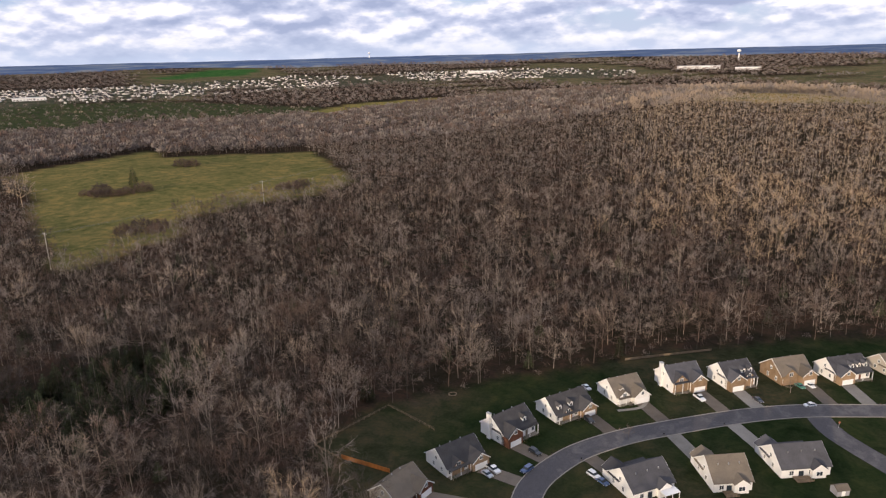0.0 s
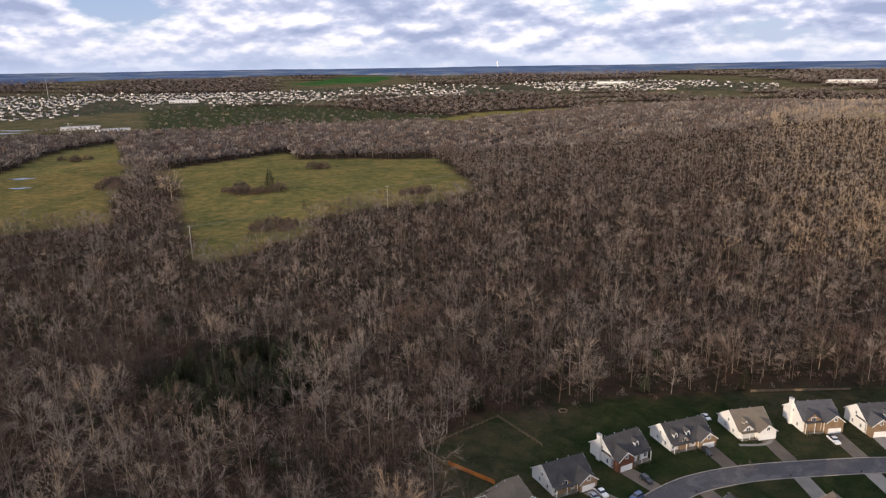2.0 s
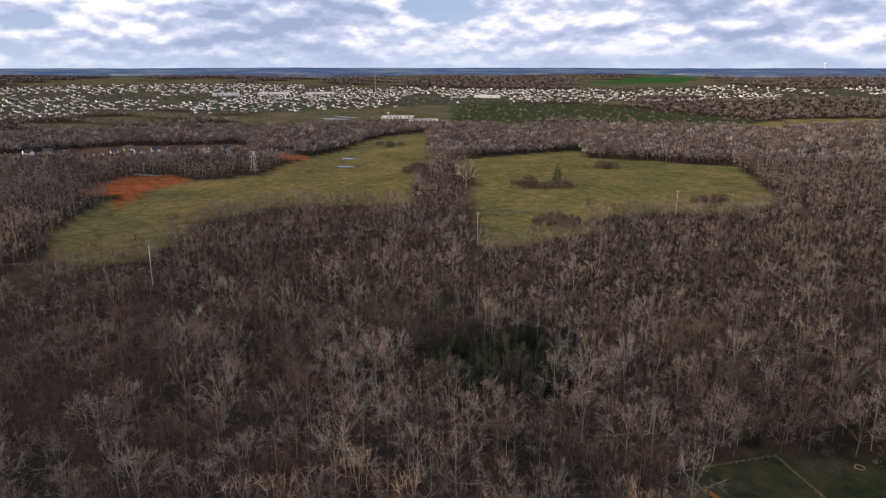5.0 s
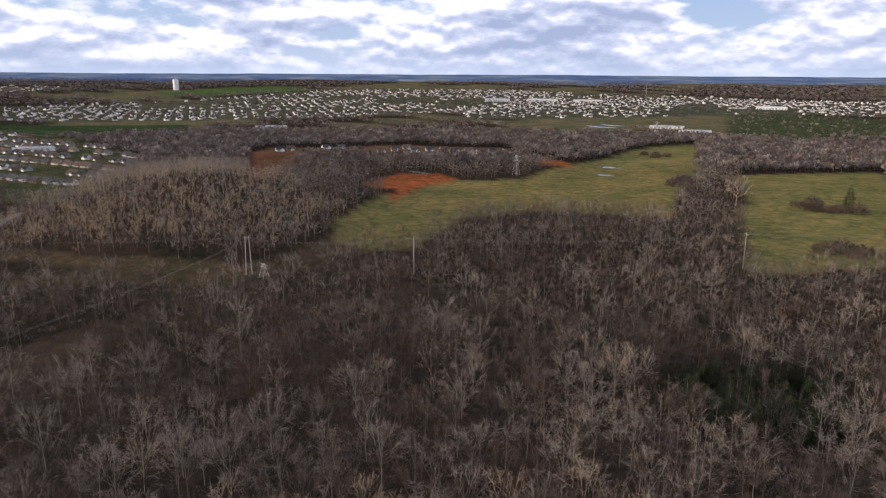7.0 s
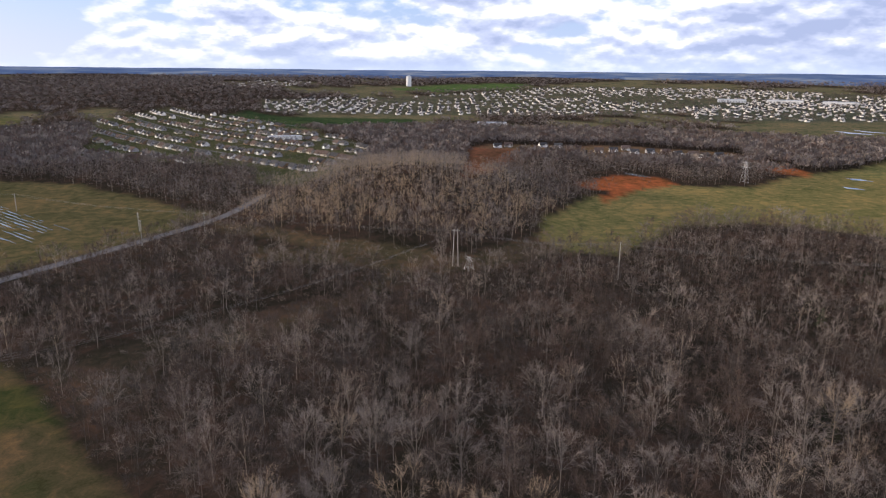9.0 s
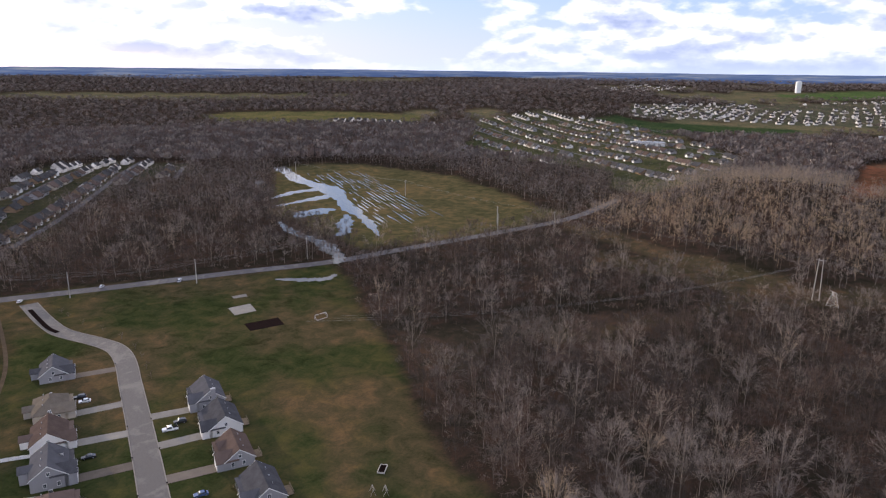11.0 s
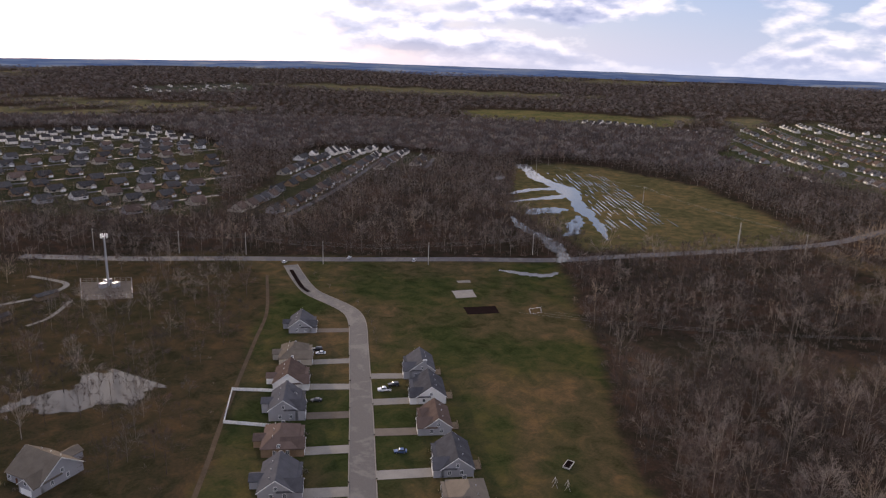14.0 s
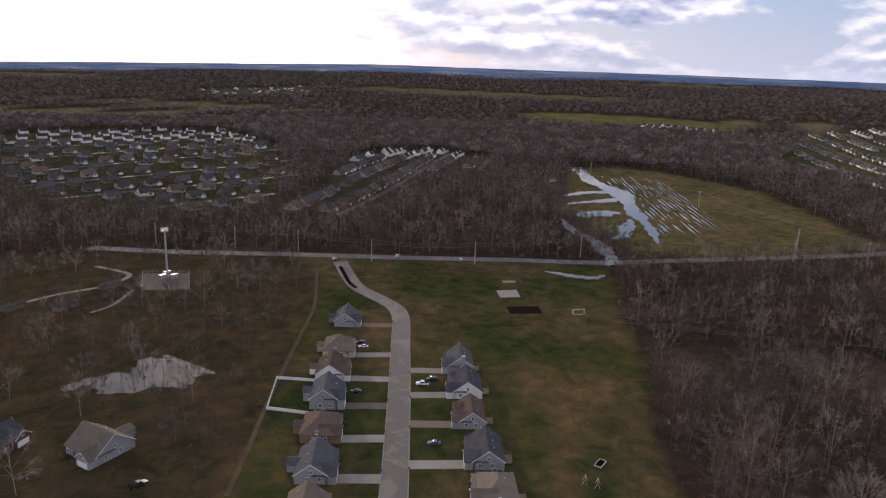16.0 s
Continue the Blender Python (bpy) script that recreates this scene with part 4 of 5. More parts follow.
near = wooded(scatter(rng, 60, 340, -18, 180, 84))
dist = np.hypot(near[:, 0], near[:, 1])
order = np.argsort(dist)
single, rest = near[order[:280]], near[order[280:]]
TREE_TONES = ("grey-brown leafless hardwood tree", "pale-limbed leafless hardwood tree", "tall bare tree with fine grey twigs")
kinds = []
for V, F, c in NEAR_KINDS:
    used = np.unique(F[:c])
    n = used.max() + 1
    tone = np.full(len(V), rng.random())
    kinds.append((mesh_of("trunk", V[:n], F[:c], np.zeros(c), [BARK], tone[:n]), mesh_of("crown", V[n:], F[c:] - n, np.zeros(len(F) - c), [TWIG], tone[n:])))
for i, (x, y) in enumerate(single):
    trunk, crown = kinds[i % len(kinds)]
    tr = thing("tree", pose(x, y, float(height(x, y)) - 0.1, 0, 0, rng.uniform(0, 360)), TREE_TONES[i % 3], "tree", "trees of the near wood")
    tr.scale = (rng.uniform(0.85, 1.2),) * 3
    for me in (trunk, crown):
        new(me.name.split(".")[0], me).parent = tr
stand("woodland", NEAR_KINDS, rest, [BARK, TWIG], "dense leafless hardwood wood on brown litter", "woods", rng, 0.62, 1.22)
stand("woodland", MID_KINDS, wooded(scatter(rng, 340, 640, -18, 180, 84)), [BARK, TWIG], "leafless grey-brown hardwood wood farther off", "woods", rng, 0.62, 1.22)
stand("woodland", FAR_KINDS, wooded(scatter(rng, 640, 1000, -18, 180, 85)), [BARK, HAZED_TWIG], "bare hardwood wood beyond the meadows", "woods", rng, 0.85, 1.25)
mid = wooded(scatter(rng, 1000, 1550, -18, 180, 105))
stand("woodland", TUFTS, mid, [BARK, HAZED_TWIG], "distant bare woods", "woods", rng, 0.8, 1.2)
far = wooded(scatter(rng, 1550, 3700, -18, 180, 430))
far = far[patchwork(far[:, 0], far[:, 1]) > 0.42]
stand("woodland", TUFTS, far, [BARK, HAZED_TWIG], "far patches of bare woodland", "woods", rng, 0.6, 1.0)


def yards(p, names):
    keep = np.zeros(len(p), bool)
    for n in names:
        keep |= inside(AREAS[n], p[:, 0], p[:, 1])
    return p[keep]


stand("garden_trees", TUFTS, yards(scatter(rng, 1400, 3600, -18, 180, 900), ("town_a", "town_b", "town_c", "town_d", "valley")), [BARK, TWIG], "bare trees between the far houses", "trees", rng, 0.4, 0.75)
stand("garden_trees", FAR_KINDS, yards(scatter(rng, 500, 1900, 80, 180, 260), ("res_west", "res_mid", "res_slope", "res_slope7", "res_far_a", "rough")), [BARK, TWIG], "bare garden trees between estate houses", "trees", rng, 0.4, 0.9)
UNDER = [shrub(rng, rng.uniform(2.5, 4), 34) for _ in range(5)]
stand("undergrowth", UNDER, wooded(scatter(rng, 60, 480, -25, 190, 75)), [BARK, TWIG], "reddish-brown leafless brush under the trees", "brush", rng, 0.7, 1.3)
p = scatter(rng, 250, 640, 60, 125, 60)
k = inside(AREAS["row"], p[:, 0], p[:, 1]) | inside(AREAS["row2"], p[:, 0], p[:, 1]) | inside(AREAS["row3"], p[:, 0], p[:, 1])
stand("undergrowth", UNDER, p[k], [BARK, TWIG], "low brush under the power line", "brush", rng, 0.5, 1.0)
p = scatter(rng, 185, 470, 150, 182, 170)
k = inside(AREAS["rough"], p[:, 0], p[:, 1]) & ~near_line(p, TRACK_LINE, 9)
for hx, hy, d in ((-31, -205, 22), (-8, -226, 18), (-105, -392, 26), (-38, -178, 9), (-50, -390, 20)):
    k &= np.hypot(p[:, 0] - hx, p[:, 1] - hy) > d
stand("rough_trees", NEAR_KINDS, p[k], [BARK, TWIG], "scattered slender bare trees on rough ground", "trees", rng, 0.45, 0.95)
p = scatter(rng, 185, 470, 150, 182, 90)
k = inside(AREAS["rough"], p[:, 0], p[:, 1]) & ~near_line(p, TRACK_LINE, 5) & (np.hypot(p[:, 0] + 31, p[:, 1] + 205) > 20)
stand("undergrowth", UNDER, p[k], [BARK, TWIG], "low brown weeds and brush on rough ground", "brush", rng, 0.2, 0.6)

CREEK_SIDE = [(-585, -520), (-520, -468), (-488, -432), (-470, -372), (-430, -318), (-385, -285), (-372, -300), (-430, -395), (-490, -480), (-560, -540)]
p = scatter(rng, 300, 900, 90, 180, 105)
stand("creek_trees", MID_KINDS, p[inside(CREEK_SIDE, p[:, 0], p[:, 1])], [BARK, TWIG], "bare trees standing in flooded creek ground", "trees", rng, 0.6, 1.0)

# ---- cedars, shrubs and lone trees ----
p = scatter(rng, 200, 400, 20, 70, 22)
stand("cedar_grove", [evergreen(rng, rng.uniform(9, 13), 620) for _ in range(4)], p[inside(CEDAR_AREA, p[:, 0], p[:, 1])], [BARK, NEEDLE], "dark green cedar grove within the bare wood", "cedars", rng)
p = scatter(rng, 150, 520, -20, 60, 1500)
stand("cedar", [evergreen(rng, rng.uniform(7, 11), 500) for _ in range(3)], wooded(p), [BARK, NEEDLE], "scattered dark cedars in the wood", "cedars", rng)
SHRUBS = [shrub(rng, rng.uniform(5, 7), 420) for _ in range(4)]
shrub_meshes = []
for V, F, c in SHRUBS:
    n = F[:c].max() + 1
    tone = np.full(len(V), rng.uniform(0.1, 0.5))
    shrub_meshes.append((mesh_of("stem", V[:n], F[:c], np.zeros(c), [BARK], tone[:n]), mesh_of("crown", V[n:], F[c:] - n, np.zeros(len(F) - c), [TWIG], tone[n:])))


def bush(x, y, s, i):
    ob = thing("bush", pose(x, y, float(height(x, y)) - 0.1, 0, 0, rng.uniform(0, 360)), "brown leafless thicket in the meadow", "bush", "bushes in the meadow")
    ob.scale = (s, s, s * 0.75)
    for me in shrub_meshes[i % 4]:
        new(me.name.split(".")[0], me).parent = ob


spots = [(-523, 532), (-512, 534), (-501, 531), (-492, 538), (-486, 545), (-478, 560), (-515, 545), (-345, 615), (-341, 627), (-352, 608), (-384, 441), (-369, 439), (-376, 452), (-390, 430), (-680, 508), (-666, 513), (-672, 522), (-521, 697), (-530, 690), (-706, 537), (-698, 545), (-712, 548), (-690, 530), (-989, 675), (-950, 670), (-957, 696), (-970, 684)]
for i, (x, y) in enumerate(spots):
    bush(x, y, rng.uniform(1.9, 2.9), i)


def lone(V, F, c, x, y, s, label, name="tree", mat=TWIG, tone=0.5):
    n = F[:c].max() + 1
    tn = np.full(len(V), tone)
    ob = thing(name, pose(x, y, float(height(x, y)) - 0.1, 0, 0, rng.uniform(0, 360)), label, "tree")
    ob.scale = (s, s, s)
    new("trunk", mesh_of("trunk", V[:n], F[:c], np.zeros(c), [BARK], tn[:n])).parent = ob
    new("crown", mesh_of("crown", V[n:], F[c:] - n, np.zeros(len(F) - c), [mat], tn[n:])).parent = ob


lone(*evergreen(rng, 21, 2400), -500, 573, 1.1, "dark cedar beside the meadow thicket", mat=NEEDLE)
lone(*bare_tree(rng, 34, 14, 340, 3.4, 0.38), -551, 486, 1.0, "large pale bare sycamore at the meadow's edge", tone=1.0)
for i, (x, y) in enumerate([(-167, 123), (-158, 197), (-172, 151), (-180, 106), (-254, -18), (-156, 199), (-138, 243), (-118, 269), (-151, 153), (-166, 149), (69, 345), (81, 350), (43, 335), (-79, 359)]):
    lone(*bare_tree(rng, rng.uniform(18, 22), 11, 340, 1.3, 0.32), x, y, 1.0, "white-limbed bare sycamore standing out of the wood", tone=0.8)
lone(*bare_tree(rng, 7, 7, 160, 0.8, 0.36), 55.5, 271, 1.0, "small bare ornamental tree on a front lawn", tone=0.7)
lone(*bare_tree(rng, 6, 7, 140, 0.8, 0.34), -3, 222, 1.0, "small bare ornamental tree on a front lawn", tone=0.5)
for x, y in [(-70, -262), (-66, -252), (-60, -244), (-52, -240), (-78, -268), (-84, -262), (-40, -255), (-30, -250), (-74, -246), (-20, -300), (-28, -330), (-110, -330), (-95, -345)]:
    lone(*bare_tree(rng, rng.uniform(12, 16), 8, 150, 1.2, 0.26), x, y, 1.0, "slender bare tree by the pond", tone=0.3)
for i in range(9):
    x, y = [(-183, -233.5), (-188.7, -243.5), (-195.8, -255.8), (-201.7, -268), (-206.2, -284.5), (-208.3, -301.6), (-209.3, -319.8), (-212.2, -335.5), (-214.7, -345.6)][i]
    lone(*bare_tree(rng, 4.2, 6, 90, 0.5, 0.3), x, y, 1.0, "young staked street tree", tone=0.4)


# ---- dwellings farther off ----
def block_house(w, d, eave, ridge, wall, roof, label):
    h = thing("house", pose(0, 0, -400), label, "house", "houses of the estates")
    bm = gable(bmesh.new(), -w / 2, w / 2, -d / 2, d / 2, -1, eave, ridge)
    part("wall", gable(bm, w / 2 - 6.4, w / 2 - 0.2, -d / 2 - 2.5, 0, -1, eave - 0.3, eave + 2.0, "y"), wall, h)
    bm = gable_roof(bmesh.new(), -w / 2, w / 2, -d / 2, d / 2, eave, ridge, "x", 0.7, 0.3)
    part("roof", gable_roof(bm, w / 2 - 6.4, w / 2 - 0.2, -d / 2 - 2.5, 0, eave - 0.3, eave + 2.0, "y", 0.4, 0.2), roof, h)
    part("garage_door", box_bm(w / 2 - 5.6, w / 2 - 1.0, -d / 2 - 2.6, -d / 2 - 2.45, 0, 2.2), TRIM, h)
    part("window", box_bm(-w * 0.36, -w * 0.12, -d / 2 - 0.08, -d / 2 + 0.02, 1.0, 2.4), GLASS, h)
    part("window", box_bm(-w * 0.36, -w * 0.12, d / 2 - 0.02, d / 2 + 0.08, 1.0, 2.4), GLASS, h)
    part("window", box_bm(-w / 2 - 0.08, -w / 2 + 0.08, -0.8, 0.8, eave - 1.6, eave - 0.2), GLASS, h)
    return h


MODELS = [block_house(13, 10, 3.6, 7.6, WHITE, ROOF_DARK, "white house with a dark roof"), block_house(14, 11, 3.4, 7.8, CREAM, ROOF_BROWN, "cream house with a brown roof"),
          block_house(15, 10, 2.7, 6.6, CREAM, ROOF_DARK, "low cream house with a dark roof"), block_house(13, 10, 3.6, 7.6, GREYW, ROOF_DARK, "grey house with a dark roof"), block_house(14, 11, 2.7, 7.0, TANBRICK, ROOF_DARK, "low brick house with a dark roof"), block_house(14, 11, 2.7, 6.8, GREYW, ROOF_BROWN, "low grey house with a brown roof")]
BEYOND = []


def estate(poly, turn, along, across, limit):
    """Rows of houses in an area, each facing its street; those past the limit join the far town."""
    c, s = math.cos(radians(turn)), math.sin(radians(turn))
    cx, cy = np.mean(np.array(poly), axis=0)
    found, streets = [], {}
    for j in range(-20, 21):
        for i in range(-44, 45):
            u = i * along + rng.normal(0, 1.5)
            v = (j // 2) * across + (j % 2) * across * 0.52 + rng.normal(0, 1.2) + 10 * math.sin(u / 130 + j // 2)
            x, y = cx + u * c - v * s, cy + u * s + v * c
            if not inside(poly, np.array([x]), np.array([y]))[0] or rng.random() < 0.22 or near_line(np.array([[x, y]]), MAIN, 30)[0]:
                continue
            found.append((math.hypot(x, y), x, y, turn + (180 if j % 2 == 0 else 0) + rng.normal(0, 4)))
            if j % 2 == 0:
                streets.setdefault(j, []).append(u)
    found.sort()
    for _, x, y, face in found[:limit]:
        copy_thing(MODELS[(0, 1, 2, 3, 3, 4, 4, 4, 5, 5)[rng.integers(10)]], pose(x, y, float(height(x, y)), 0, 0, face))
    BEYOND.extend((x, y, radians(face)) for _, x, y, face in found[limit:])
    for j, us in streets.items():
        line = []
        for u in np.linspace(min(us) - 14, max(us) + 14, max(3, len(us))):
            v = (j // 2) * across + across * 0.26 + 10 * math.sin(u / 130 + j // 2)
            line.append((cx + u * c - v * s, cy + u * s + v * c))
        if len(us) > 2:
            ribbon("road", line, 6.0, ASPHALT, 0.12, "grey estate street between houses")


estate(AREAS["res_slope"], 46, 21, 118, 190)
estate(AREAS["res_mid"], 39, 17, 60, 60)
estate(AREAS["res_west"], 12, 30, 96, 85)
estate(AREAS["res_far_a"], 85, 22, 60, 0)
for i, (x, y) in enumerate([(-1199, 107), (-1212, 127), (-1216, 187), (-1208, 213), (-1141, 268), (-1149, 294), (-1179, 322), (-1127, 323), (-1137, 351), (-1130, 374), (-1107, 386), (-1102, 409), (-1083, 420), (-1092, 446)]):
    copy_thing(MODELS[(0, 1, 0, 3, 1)[i % 5]], pose(x, y, float(height(x, y)), 0, 0, 90 + rng.normal(0, 12)))
for m in MODELS:
    for o in list(m.children_recursive) + [m]:
        bpy.data.objects.remove(o)


def town(polys, step, name, label):
    """Thousands of far houses, walls in one mesh and roofs in the same, too many to count."""
    W = [(-6, -4.5, -2), (6, -4.5, -2), (6, 4.5, -2), (-6, 4.5, -2), (-6, -4.5, 3.4), (6, -4.5, 3.4), (6, 4.5, 3.4), (-6, 4.5, 3.4), (-6, 0, 7.4), (6, 0, 7.4)]
    T = np.array([(0, 1, 5), (0, 5, 4), (1, 2, 6), (1, 6, 5), (2, 3, 7), (2, 7, 6), (3, 0, 4), (3, 4, 7), (5, 6, 9), (7, 4, 8), (4, 5, 9), (4, 9, 8), (6, 7, 8), (6, 8, 9)])
    V = np.array(W)
    pts = []
    for poly in polys:
        q = np.array(poly, float)
        gx, gy = np.meshgrid(np.arange(q[:, 0].min(), q[:, 0].max(), step), np.arange(q[:, 1].min(), q[:, 1].max(), step * 1.25))
        gx, gy = gx.ravel() + rng.normal(0, step * 0.16, gx.size), gy.ravel() + rng.normal(0, step * 0.16, gx.size)
        k = inside(poly, gx, gy) & (rng.random(gx.size) < 0.5) & (patchwork(gx * 1.7, gy * 1.7) > 0.25)
        pts.append(np.stack([gx[k], gy[k]], 1))
    p = np.concatenate(pts)
    extra = BEYOND if "far estates" in label else []
    if extra:
        p = np.concatenate([p, np.array([(x, y) for x, y, _ in extra])])
    n = len(p)
    block = np.floor(p[:, 0] / 260) * 0.9 + np.floor(p[:, 1] / 260) * 1.7
    a, s = block + rng.integers(0, 2, n) * math.pi / 2, rng.uniform(0.7, 1.05, n)
    if extra:
        a[-len(extra):] = [t for _, _, t in extra]
        s[-len(extra):] = 1.1
    ca, sa = np.cos(a), np.sin(a)
    X = (V[None, :, 0] * ca[:, None] - V[None, :, 1] * sa[:, None]) * s[:, None] + p[:, 0, None]
    Y = (V[None, :, 0] * sa[:, None] + V[None, :, 1] * ca[:, None]) * s[:, None] + p[:, 1, None]
    Z = V[None, :, 2] * s[:, None] + height(p[:, 0], p[:, 1])[:, None]
    F = (T[None] + (np.arange(n) * 10)[:, None, None]).reshape(-1, 3)
    me = mesh_of(name, np.stack([X, Y, Z], 2).reshape(-1, 3), F, np.tile((np.arange(14) >= 10).astype(int), n), [FARWALL, FARROOF], np.zeros(n * 10))
    tagged(new(name, me), label, "houses", kind="stuff")


town([AREAS["town_a"]], 23, "far_town", "far estates of small white houses")
town([AREAS["town_b"], AREAS["town_c"]], 25, "far_town", "far town of small pale houses")
town([AREAS["town_d"], [(-2450, -500), (-2000, -420), (-1990, -150), (-2500, -200)], [(-3300, -700), (-2800, -900), (-2600, -700), (-3100, -500)]], 34, "far_town", "distant scattered houses")


def hall(x, y, ang, w, d, h, mat, label):
    b = thing("warehouse", pose(x, y, float(height(np.array(x), np.array(y))), 0, 0, ang), label, "building")
    part("wall", box_bm(-w / 2, w / 2, -d / 2, d / 2, -3, h), mat, b)
    part("roof", hip_roof(bmesh.new(), -w / 2, w / 2, -d / 2, d / 2, h, h + 1.6, 0.4, 0.4), STEEL, b)
    for k in range(int(w // 9)):
        cx = -w / 2 + 5 + k * 9
        part("door", box_bm(cx - 2, cx + 2, -d / 2 - 0.1, -d / 2 + 0.05, 0, min(h - 1, 4)), GREYW, b)


for x, y, a, w, d, h in [(-2420, 1005, 70, 90, 40, 9), (-2367, 1162, 62, 110, 45, 9), (-2270, 1294, 58, 100, 40, 10), (-1446, 1044, 52, 80, 26, 6), (-1341, 1045, 50, 70, 22, 5), (-1678, 132, 88, 70, 24, 6), (-1515, -205, 100, 55, 22, 5), (-1285, -276, 108, 60, 20, 6), (-700, 2900, 10, 120, 50, 9), (150, 3000, -5, 160, 60, 10), (320, 2900, -8, 90, 40, 9), (-1820, 1700, 45, 90, 40, 8)]:
    hall(x, y, a, w, d, h, WHITE, "long pale commercial building with a flat metal roof")

# ---- water ----
def pool(name, line, widths, mat, label, lift=0.12, category="water"):
    """A winding sheet of water whose width changes along its line."""
    pts = np.array(smooth(line, 10))
    tan = np.gradient(pts, axis=0)
    tan /= np.linalg.norm(tan, axis=1)[:, None] + 1e-9
    nor = np.stack([-tan[:, 1], tan[:, 0]], 1)
    w = np.interp(np.linspace(0, 1, len(pts)), np.linspace(0, 1, len(widths)), widths)
    bm = bmesh.new()
    rows = []
    for i, (q, n) in enumerate(zip(pts, nor)):
        l, r = (w[i] * (0.5 + 0.12 * math.sin(i * 0.37 + q0)) + min(w[i], 9) * (0.12 * math.sin(i * 1.31 + 2 * q0) + 0.07 * math.sin(i * 2.7 + q0)) for q0 in line[0])
        z = float(height(q[0], q[1])) + lift
        rows.append([bm.verts.new((*(q + n * r), z)), bm.verts.new((*(q - n * l), z))])
    for a, b in zip(rows, rows[1:]):
        bm.faces.new((a[0], a[1], b[1], b[0]))
    bmesh.ops.recalc_face_normals(bm, faces=bm.faces)
    return tagged(part(name, bm, mat), label, category, kind="structure")


pool("water", [(-716, -640), (-682, -592), (-648, -548), (-625, -498), (-598, -452), (-545, -398), (-517, -362), (-489, -330), (-457, -299)], [16, 20, 16, 26, 21, 14, 11, 8, 3], WATER, "flood water lying in a ploughed field")
pool("water", [(-628, -486), (-606, -484), (-575, -490), (-534, -488)], [24, 17, 13, 5], WATER, "arm of flood water in the field")
pool("water", [(-600, -450), (-572, -446), (-540, -451), (-497, -455)], [18, 15, 11, 4], WATER, "arm of flood water in the field")
pool("water", [(-476, -404), (-494, -406), (-512, -404), (-526, -396)], [8, 24, 26, 6], WATER, "shallow pool below the field")
pool("water", [(-512, -372), (-482, -352), (-458, -334), (-438, -327)], [5, 13, 12, 5], WATER, "shallow water at the field's foot")
pool("water", [(-616, -574), (-604, -568), (-594, -560)], [5, 12, 4], WATER, "puddle among bare trees")
for k in range(210):
    # furrows run side by side across the slope, broken into short wet lengths
    lane, run = rng.integers(0, 16), rng.uniform(-880, -590) + rng.normal(0, 8)
    side = -170 - lane * 4.6 + rng.normal(0, 0.5)
    x, y = 0.637 * run + 0.77 * side, 0.77 * run - 0.637 * side
    ln = rng.uniform(10, 42)
    pool("furrow_water", [(x, y), (x + ln * 0.31, y + ln * 0.39), (x + ln * 0.62, y + ln * 0.78)], [0.4, rng.uniform(0.7, 2.2) * (1.1 - 0.045 * lane), 0.3], WATER, "thin water standing in a furrow")
pool("creek", [(-456, -404), (-437, -379), (-420, -338), (-404, -308), (-388, -288), (-372, -277)], [4, 8, 11, 13, 10, 5], WATER, "swollen creek among bare trees")
pool("water", [(-322, -288), (-332, -272), (-338, -262), (-352, -262)], [3, 8, 7, 3], WATER, "flooded hollow beside the road")
pool("pond", [(-29, -262), (-42, -265), (-53, -255), (-64, -257), (-75, -260), (-80, -262)], [4, 9, 22, 30, 36, 26], POND, "murky pond among bare trees")
for x, y, r in [(-866, 532, 16), (-794, 485, 12), (-890, 259, 20), (-1534, 910, 40), (-1560, 962, 34)]:
    pool("pond", [(x - r, y - r * 0.4), (x, y), (x + r, y + r * 0.7)], [2, r * 0.9, 2], WATER, "small pale pond in the meadow")

# ---- drives, slabs and beds ----
def nearest(line, p):
    q = np.array(smooth(line, 20))
    d = np.hypot(q[:, 0] - p[0], q[:, 1] - p[1])
    return q[d.argmin()], d.min()


for i, (a, b) in enumerate(DRIVES):
    q, d = min((nearest(l, b) for l in (STREET_A, STREET_B)), key=lambda t: t[1])
    if d > 45:
        continue
    v = np.array((q[0] - a.x, q[1] - a.y))
    end = np.array((a.x, a.y)) + v * (1 - 4.5 / np.linalg.norm(v))
    ribbon("driveway", [(a.x, a.y), (a.x * 0.5 + end[0] * 0.5, a.y * 0.5 + end[1] * 0.5), tuple(end)], 5.4, (CONCRETE, PALE_DRIVE)[i % 3 == 1 or i < 6], 0.07, "concrete driveway from street to garage", "driveway")
    # a mailbox on its post beside the drive
    n = np.array((-v[1], v[0])) / np.linalg.norm(v) * 3.6
    mb = thing("mailbox", pose(end[0] + n[0], end[1] + n[1], 0, 0, 0, 90 * (i % 2)), "dark mailbox on a timber post", "mailbox", "mailboxes")
    part("post", box_bm(-0.07, 0.07, -0.07, 0.07, -0.1, 1.1), TIMBER, mb)
    part("box", gable(bmesh.new(), -0.14, 0.14, -0.28, 0.28, 1.05, 1.25, 1.36, "y"), RUBBER, mb)
ribbon("footpath", [(-7.7, 241.0), (-0.3, 244.9), (2.2, 249.7), (0.5, 253.4), (-2.6, 251.5)], 1.5, CONCRETE, 0.08, "pale curved concrete footpath", "path")
ribbon("footpath", [(-16, -381), (-44, -392), (-68, -395), (-81, -403), (-87, -412), (-83, -424), (-73, -441)], 3.2, CONCRETE, 0.08, "pale looping park path", "path")
ribbon("footpath", [(-82, -380), (-67, -359), (-55, -352)], 2.2, CONCRETE, 0.08, "pale park path", "path")
ribbon("track", TRACK_LINE, 1.8, TRACK, 0.06, "worn dirt track beside the back gardens", "track")
